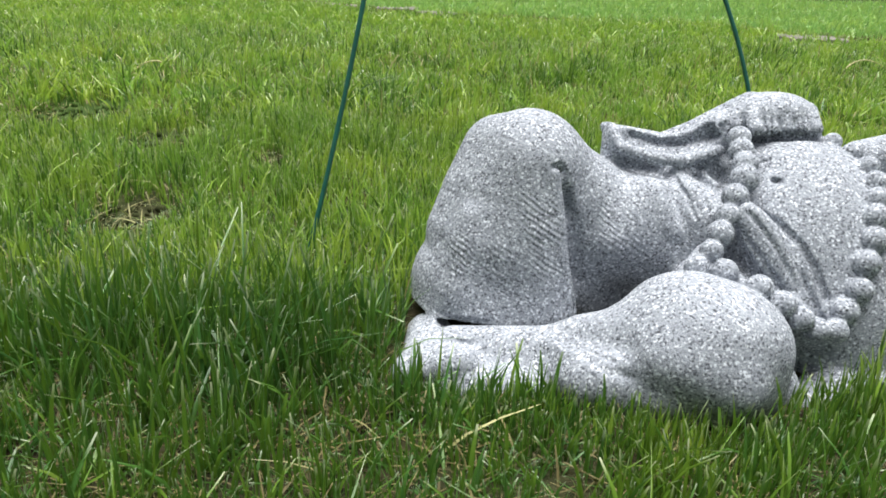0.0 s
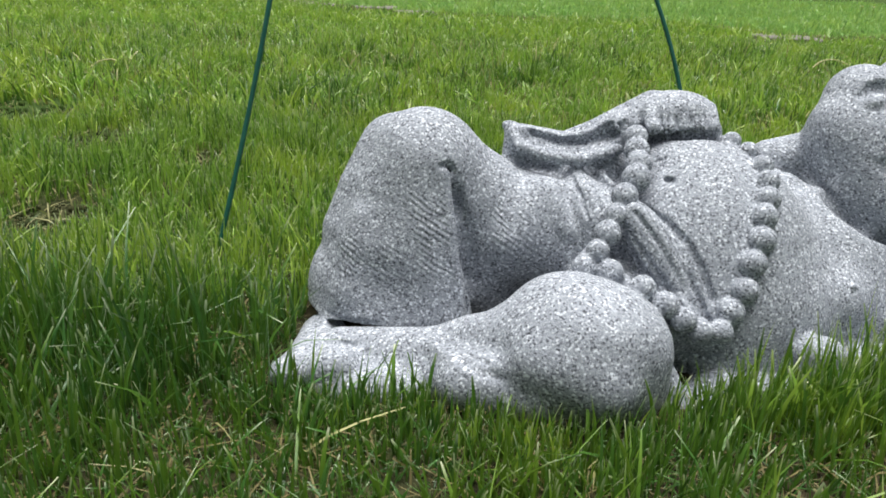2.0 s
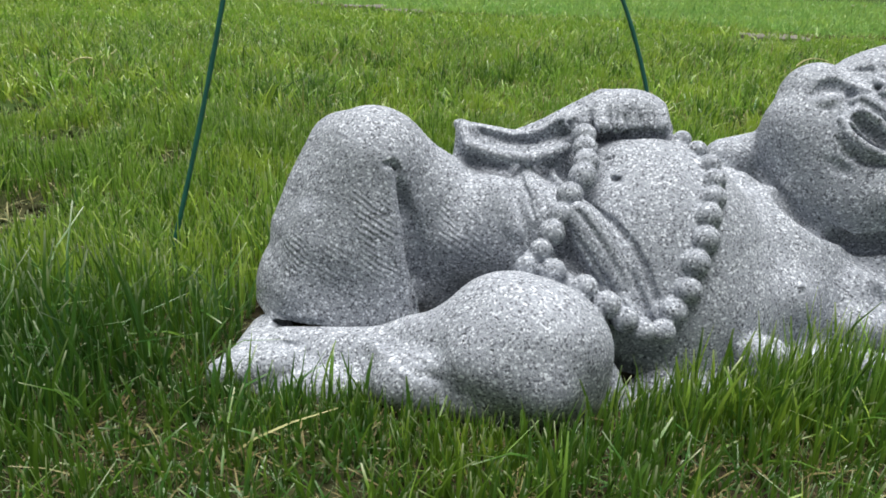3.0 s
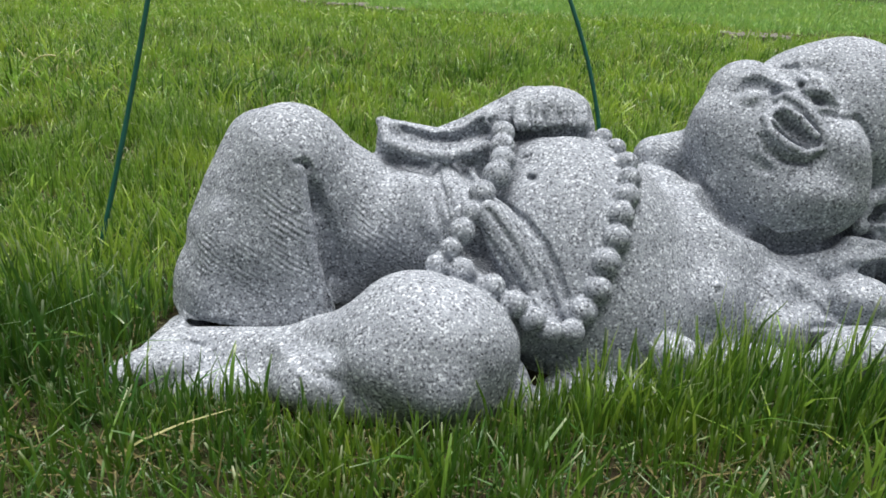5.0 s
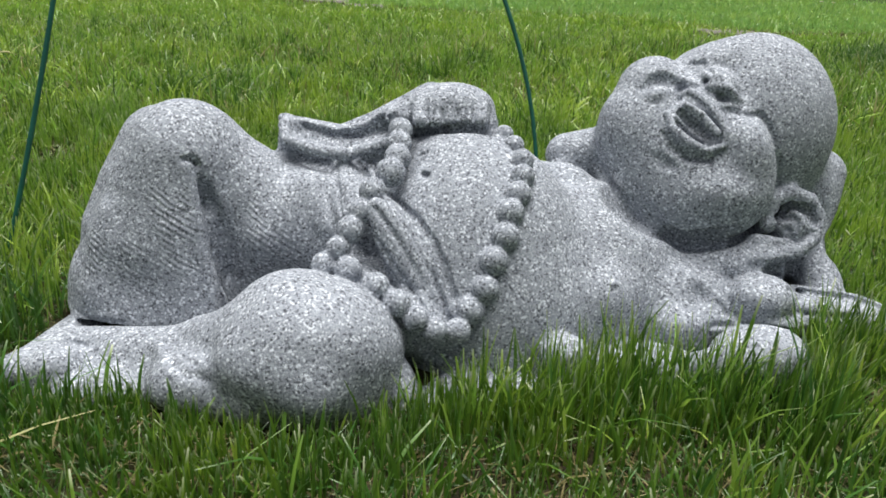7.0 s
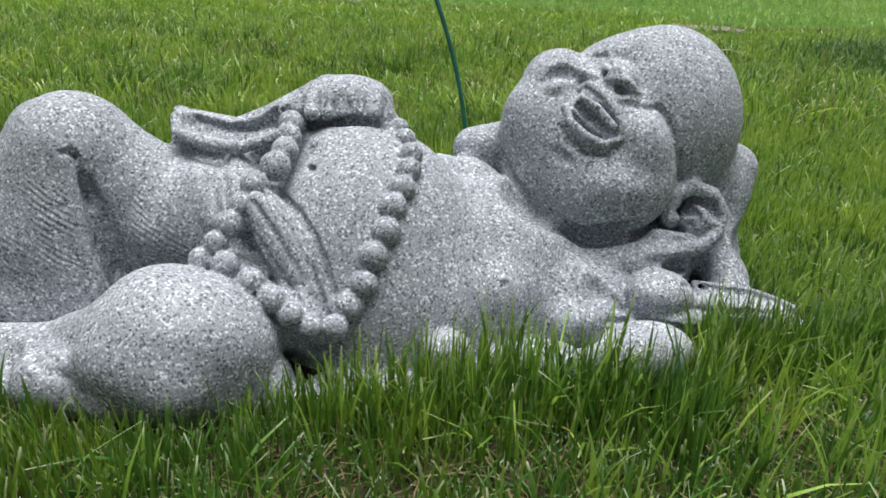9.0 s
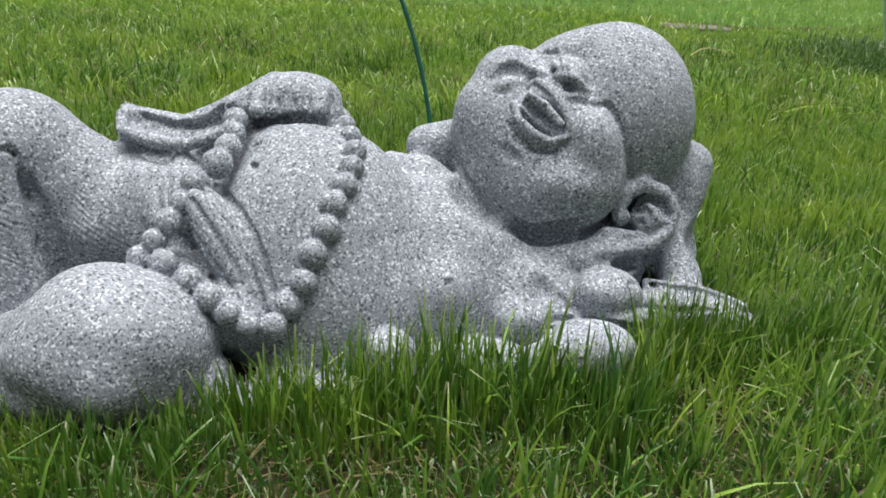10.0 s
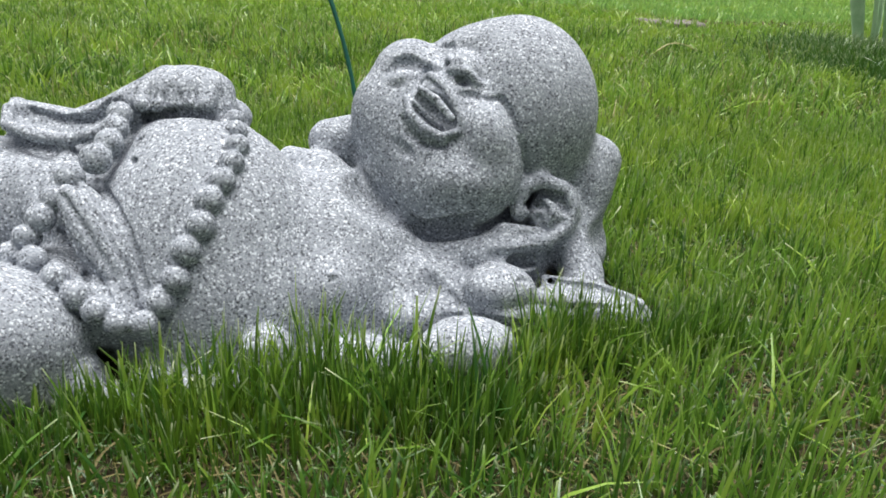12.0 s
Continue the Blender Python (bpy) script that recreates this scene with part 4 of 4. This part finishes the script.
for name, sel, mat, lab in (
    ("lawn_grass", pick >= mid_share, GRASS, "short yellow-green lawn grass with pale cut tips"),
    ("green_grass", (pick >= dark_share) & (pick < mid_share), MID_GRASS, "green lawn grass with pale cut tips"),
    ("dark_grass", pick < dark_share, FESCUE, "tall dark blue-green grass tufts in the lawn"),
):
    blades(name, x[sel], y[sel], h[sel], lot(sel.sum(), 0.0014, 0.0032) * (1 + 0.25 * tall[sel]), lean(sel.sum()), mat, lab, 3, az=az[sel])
x, y, az, vigour = scatter(72000, 1.15, 2.3, tuft=7, spread=0.011)
pick = (vigour * 137.0) % 1.0
dark_share = 0.11 + 0.15 * patches(x, y, 11.0, 2.0)
mid_share = dark_share + 0.14 + 0.20 * patches(x, y, 7.0, 6.0)
dry = (vigour * 71.0 + 0.02 * rng.normal(size=len(x))) % 1.0 < 0.05 + 0.07 * patches(x, y, 6.0, 5.0)
h = (0.034 + 0.010 * patches(x, y, 4.0) + 0.010 * patches(x, y, 19.0, 3.0)) * (1 - 0.75 * trodden(x, y)) * lot(len(x), 0.5, 1.4) * vigour
for name, sel, mat, lab in (
    ("lawn_grass", (pick >= mid_share) & ~dry, GRASS, "short yellow-green lawn grass further back"),
    ("green_grass", (pick >= dark_share) & (pick < mid_share) & ~dry, MID_GRASS, "green lawn grass further back"),
    ("dry_straw", dry, STRAW, "tan and yellow blades in the lawn further back"),
    ("dark_grass", (pick < dark_share) & ~dry, FESCUE, "dark green tufts in the lawn further back"),
):
    blades(name, x[sel], y[sel], h[sel], lot(sel.sum(), 0.0026, 0.0052), lean(sel.sum(), 0.32), mat, lab, 3, False, az=az[sel])
x, y, az, vigour = scatter(112000, 2.3, 5.4, tuft=5, spread=0.016)
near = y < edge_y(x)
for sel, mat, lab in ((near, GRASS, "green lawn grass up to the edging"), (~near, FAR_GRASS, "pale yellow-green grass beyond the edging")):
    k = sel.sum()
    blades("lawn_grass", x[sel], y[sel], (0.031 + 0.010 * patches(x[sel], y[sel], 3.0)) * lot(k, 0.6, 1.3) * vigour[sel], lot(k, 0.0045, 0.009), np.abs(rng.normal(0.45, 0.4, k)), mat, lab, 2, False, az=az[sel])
x, y, az, vigour = scatter(3200, 0.30, 2.2)
k = len(x)
blades("dry_straw", x, y, lot(k, 0.012, 0.036), lot(k, 0.0012, 0.0026), lot(k, 0.4, 2.2), STRAW, "dry tan grass blades among the green", 4, False, "straw")
x, y, az, vigour = scatter(40000, 0.20, 0.75)
k = len(x)
blades("short_grass", x, y, lot(k, 0.007, 0.020), lot(k, 0.0010, 0.0022), np.abs(rng.normal(0.7, 0.5, k)), FESCUE, "fine short dark blades low in the turf", 2, False)
x, y, az, vigour = scatter(34000, 0.20, 1.25)
k = len(x)
blades("thatch", x, y, lot(k, 0.006, 0.018), lot(k, 0.0010, 0.0022), lot(k, 0.6, 2.4), THATCH, "short brown and olive thatch under the grass", 2, False, "thatch")
x, y, az, vigour = scatter(3000, 0.22, 0.50)
k = len(x)
blades("thatch", x, y, lot(k, 0.008, 0.024), lot(k, 0.0010, 0.0024), lot(k, 0.5, 2.2), THATCH, "loose brown clippings between the near blades", 2, False, "thatch")
x, y, az, vigour = scatter(22000, 1.2, 2.3)
k = len(x)
blades("thatch", x, y, lot(k, 0.010, 0.026), lot(k, 0.002, 0.004), lot(k, 0.4, 1.8), THATCH, "brown and olive thatch further back", 2, False, "thatch")


# the lawn round about, beside and behind the path
k = 95000
reach, bearing = 6.5 * rng.uniform(0, 1, k) ** 0.9, rng.uniform(0, 2 * np.pi, k)
x, y = 0.2 + reach * np.cos(bearing), 0.9 + reach * np.sin(bearing)
side = np.maximum(-x, x - 0.45) - 0.62 * y - 0.10
out = (side > 0) | (y < 0.22)
x, y = x[out], y[out]
k = len(x)
clear = np.hypot(np.maximum(np.maximum(-x, x - 0.45), 0), y) > 0.15
h = np.where(clear, 0.034 + 0.010 * patches(x, y, 4.0), 0.02) * lot(k, 0.6, 1.3)
kind_of = rng.uniform(0, 1, k) + 0.1 * patches(x, y, 6.0, 2.0)
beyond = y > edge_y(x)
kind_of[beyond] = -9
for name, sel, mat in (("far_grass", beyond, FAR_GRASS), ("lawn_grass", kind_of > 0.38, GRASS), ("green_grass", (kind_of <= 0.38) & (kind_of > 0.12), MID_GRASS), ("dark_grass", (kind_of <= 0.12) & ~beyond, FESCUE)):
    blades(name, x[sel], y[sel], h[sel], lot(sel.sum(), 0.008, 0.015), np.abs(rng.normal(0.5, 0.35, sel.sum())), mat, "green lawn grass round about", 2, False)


# ---- things in the lawn ----
def rod(points, radius, sides=10):
    """A round rod through the points, closed at both ends."""
    bm = bmesh.new()
    rings = []
    for i, p in enumerate(points):
        d = (Vector(points[min(i + 1, len(points) - 1)]) - Vector(points[max(i - 1, 0)])).normalized()
        a = d.orthogonal().normalized()
        b = d.cross(a)
        r = radius(i / (len(points) - 1))
        rings.append([bm.verts.new(Vector(p) + r * (math.cos(t) * a + math.sin(t) * b)) for t in np.linspace(0, 2 * np.pi, sides, endpoint=False)])
    for lo_ring, hi_ring in zip(rings, rings[1:]):
        for i in range(sides):
            bm.faces.new((lo_ring[i], lo_ring[(i + 1) % sides], hi_ring[(i + 1) % sides], hi_ring[i]))
    bm.faces.new(rings[0][::-1])
    bm.faces.new(rings[-1])
    bmesh.ops.recalc_face_normals(bm, faces=bm.faces)
    return bm


def plant_stake(x0, x1, x2, y0, y1, top, radius, label):
    """A thin coated stake that leans and bends a little: x and y as curves over the height."""
    zs = np.linspace(-0.03, top, 28)
    base = Vector((x0, y0, 0))
    pts = [Vector((x0 + x1 * z + x2 * z * z, y0 + y1 * z, z)) - base for z in zs]
    bm = rod(pts, lambda s: radius * (1 + 0.06 * math.sin(60 * s)))
    ob = part("plant_stake", bm, COATED)
    ob.location = base
    return tagged(ob, label, "plant stake", "green plant stakes behind the statue")


plant_stake(-0.114, 0.2407, -0.1423, 0.6218, 0.2882, 0.55, 0.0022, "thin dark green coated stake leaning in the grass")
plant_stake(0.3762, -0.0112, -0.9773, 0.8312, 0.309, 0.46, 0.0025, "thin bent green coated stake behind the statue")


def edging_stone(x, y, sx, sy, turn, seed):
    """A flat worn stone, sunk in the turf."""
    bm = bmesh.new()
    bmesh.ops.create_cube(bm, size=1)
    bmesh.ops.subdivide_edges(bm, edges=bm.edges, cuts=5, use_grid_fill=True)
    for v in bm.verts:
        p = v.co.copy()
        edge_r = 1 - 0.18 * max(0, abs(p.x) * 2 - 0.5) ** 2 - 0.18 * max(0, abs(p.y) * 2 - 0.5) ** 2
        q = Vector((p.x * sx * edge_r, p.y * sy * edge_r, p.z * 0.05))
        q.z -= 0.012 * max(0, 2 * max(abs(p.x), abs(p.y)) - 0.7) if p.z > 0.4 else 0
        n = noise.noise_vector(Vector((p.x * 2 + seed, p.y * 2, p.z)))
        v.co = q + Vector((n.x * 0.1 * sx, n.y * 0.1 * sy, n.z * 0.006))
    ob = part("edging_stone", bm, SLAB)
    ob.location = (x, y, -0.011)
    ob.rotation_euler.z = radians(turn)
    return tagged(ob, "flat grey edging stone sunk in the turf", "stone", "edging stones along the lawn")


for i, (x, y, sx, sy, turn) in enumerate(((-0.90, 3.92, 0.34, 0.20, 10), (-0.50, 3.62, 0.30, 0.16, -14), (-0.20, 3.52, 0.20, 0.14, 5), (-0.02, 3.34, 0.17, 0.13, -20), (1.36, 2.84, 0.26, 0.16, 4))):
    edging_stone(x, y, sx, sy, turn, 3.7 * i)


def dry_stalk(x, y, turn, length, height, label):
    """A dry stalk that arches over the grass."""
    pts = [Vector((length * (s - 0.5), 0.015 * math.sin(3 * s), height * (1 - (2 * s - 1.1) ** 2) + 0.004)) for s in np.linspace(0, 1, 14)]
    ob = part("dry_stalk", rod(pts, lambda s: 0.0020 * (1.1 - 0.6 * s), 6), DRY_STALK)
    ob.location, ob.rotation_euler.z = (x, y, 0.004), radians(turn)
    return tagged(ob, label, "dry stalk", "dry stalks in the lawn")


dry_stalk(1.10, 1.96, 12, 0.14, 0.028, "arched dry tan stalk over the grass")
dry_stalk(-0.56, 1.50, -150, 0.10, 0.035, "bent pale dry stalk among green blades")


def bulb_plant(x, y):
    """Broad pale upright leaves, hollow along the middle."""
    plant = new("bulb_plant")
    plant.location = (x, y, 0)
    for dx, dy, turn, tilt, high, wide, lean in ((0, 0, 8, -13, 0.34, 0.046, 0.02), (0.078, -0.03, 4, 3, 0.125, 0.075, 0.012), (0.085, -0.02, 75, 8, 0.24, 0.050, 0.06), (0.10, 0.05, 140, 5, 0.28, 0.045, 0.06), (0.05, 0.07, 220, -6, 0.26, 0.04, -0.05)):
        bm = bmesh.new()
        grid = []
        for s in np.linspace(0, 1, 12):
            w = wide * (0.5 + 0.9 * s) * (1 - s**3) ** 0.5 if s < 1 else 0.0015
            grid.append([bm.verts.new((u * w * 0.5, 0.55 * w * u * u + lean * s * s, high * s - 0.01)) for u in (-1, -0.85, -0.5, 0, 0.5, 0.85, 1)])
        for a, b in zip(grid, grid[1:]):
            for k2 in range(6):
                bm.faces.new((a[k2], a[k2 + 1], b[k2 + 1], b[k2]))
        bmesh.ops.solidify(bm, geom=bm.faces[:], thickness=0.004)
        blade = part("leaf", bm, PALE_LEAF, plant)
        blade.location, blade.rotation_euler = (dx, dy, 0), (0, radians(tilt), radians(turn))
    return tagged(plant, "broad pale green upright leaves growing from the lawn", "plant")


bulb_plant(1.625, 2.02)


def daisy(x, y, high):
    """A lawn daisy: stem, white ray petals and a yellow disc."""
    flower = new("daisy")
    flower.location = (x, y, 0)
    part("stem", rod([Vector((0, 0, -0.005)), Vector((0.002, 0, high * 0.6)), Vector((0, 0.002, high))], lambda s: 0.0012, 6), GRASS, flower)
    bm = bmesh.new()
    for a in np.linspace(0, 2 * np.pi, 15, endpoint=False):
        c, q = math.cos(a), math.sin(a)
        ring = [bm.verts.new((c * r - q * w, q * r + c * w, high + z)) for r, w, z in ((0.003, -0.0012, 0), (0.011, -0.002, 0.002), (0.013, 0, 0.002), (0.011, 0.002, 0.002), (0.003, 0.0012, 0))]
        bm.faces.new(ring)
    bmesh.ops.solidify(bm, geom=bm.faces[:], thickness=0.0006)
    part("petals", bm, PETAL, flower, "white ray petals")
    bm = bmesh.new()
    bmesh.ops.create_uvsphere(bm, u_segments=10, v_segments=6, radius=0.004, matrix=Matrix.Translation((0, 0, high + 0.001)) @ Matrix.Diagonal((1, 1, 0.5, 1)))
    part("disc", bm, POLLEN, flower, "yellow flower disc")
    return tagged(flower, "small white daisy with a yellow middle in the grass", "daisy", "daisies in the far lawn")


for x, y, high in ((1.38, 4.72, 0.055), (1.47, 4.80, 0.05), (2.42, 4.30, 0.055), (2.52, 4.36, 0.05), (2.60, 4.28, 0.052)):
    daisy(x, y, high)

# tall tufts round the bulb plant
k = 4500
x, y = rng.normal(1.47, 0.12, k), rng.normal(1.86, 0.13, k)
blades("dark_grass", x, y, lot(k, 0.045, 0.105) * np.exp(-(((x - 1.52) / 0.28) ** 2)), lot(k, 0.0025, 0.005), np.abs(rng.normal(0.35, 0.3, k)), FESCUE, "tall dark grass tuft round the pale leaves", 4, True)
# thin dry strip along the edging
k = 4000
x = rng.uniform(-2.4, 3.6, k)
y = edge_y(x) + rng.normal(0, 0.05, k)
blades("dry_straw", x, y, lot(k, 0.010, 0.030), lot(k, 0.003, 0.006), lot(k, 0.4, 2.0), THATCH, "thin strip of dry grass along the edging", 3, False, "straw")

# taller blades that the mower left against the statue
k = 1700
x = rng.uniform(0.0, 1.0, k) ** 0.85 * 0.68 - 0.01
near_edge = front[np.digitize(x, bins)]
y = np.minimum(near_edge, 0.52) - rng.uniform(0.002, 0.050, k)
h = lot(k, 0.032, 0.060) + 0.030 * np.exp(-(((x - 0.42) / 0.15) ** 2)) * lot(k, 0, 1)
h = h * np.clip(0.5 + 0.5 * (x - 0.20) / 0.12, 0.5, 1.0)
for sel, mat in ((slice(0, 500), GRASS), (slice(500, 1400), MID_GRASS), (slice(1400, k), FESCUE)):
    blades("tall_grass", x[sel], y[sel], h[sel], lot(len(x[sel]), 0.0014, 0.0032), np.abs(rng.normal(0.15, 0.2, len(x[sel]))), mat, "taller green blades left standing against the statue", 4, True, blunt=0.3)

# crumbs of earth and dead blades in the bare spots
crumbs = bmesh.new()
for sx, sy, r in SOIL_SPOTS:
    for i in range(int(900 * r)):
        a, d = rng.uniform(0, 2 * np.pi), r * 0.9 * math.sqrt(rng.uniform(0, 1))
        px, py, size = sx + d * math.cos(a), sy + d * math.sin(a), rng.uniform(0.004, 0.013)
        m = Matrix.Translation((px, py, float(ground_z(np.array(px), np.array(py))) + 0.2 * size)) @ Euler(rng.uniform(0, 6, 3)).to_matrix().to_4x4() @ Matrix.Diagonal((size, size * rng.uniform(0.6, 1), size * rng.uniform(0.5, 0.9), 1))
        bmesh.ops.create_icosphere(crumbs, subdivisions=1, radius=0.6, matrix=m)
tagged(part("soil_crumbs", crumbs, SOIL), "dark crumbs of earth in the bare spots", "soil", kind="stuff")
spot = rng.integers(0, len(SOIL_SPOTS), 380)
sx, sy, r = np.array(SOIL_SPOTS)[spot].T
x, y = sx + r * rng.normal(0, 0.8, 380), sy + r * rng.normal(0, 0.8, 380)
blades("dry_straw", x, y, lot(380, 0.008, 0.026), lot(380, 0.0010, 0.0024), lot(380, 0.5, 2.4), STRAW, "dead tan blades round the bare spots", 4, False, "straw")
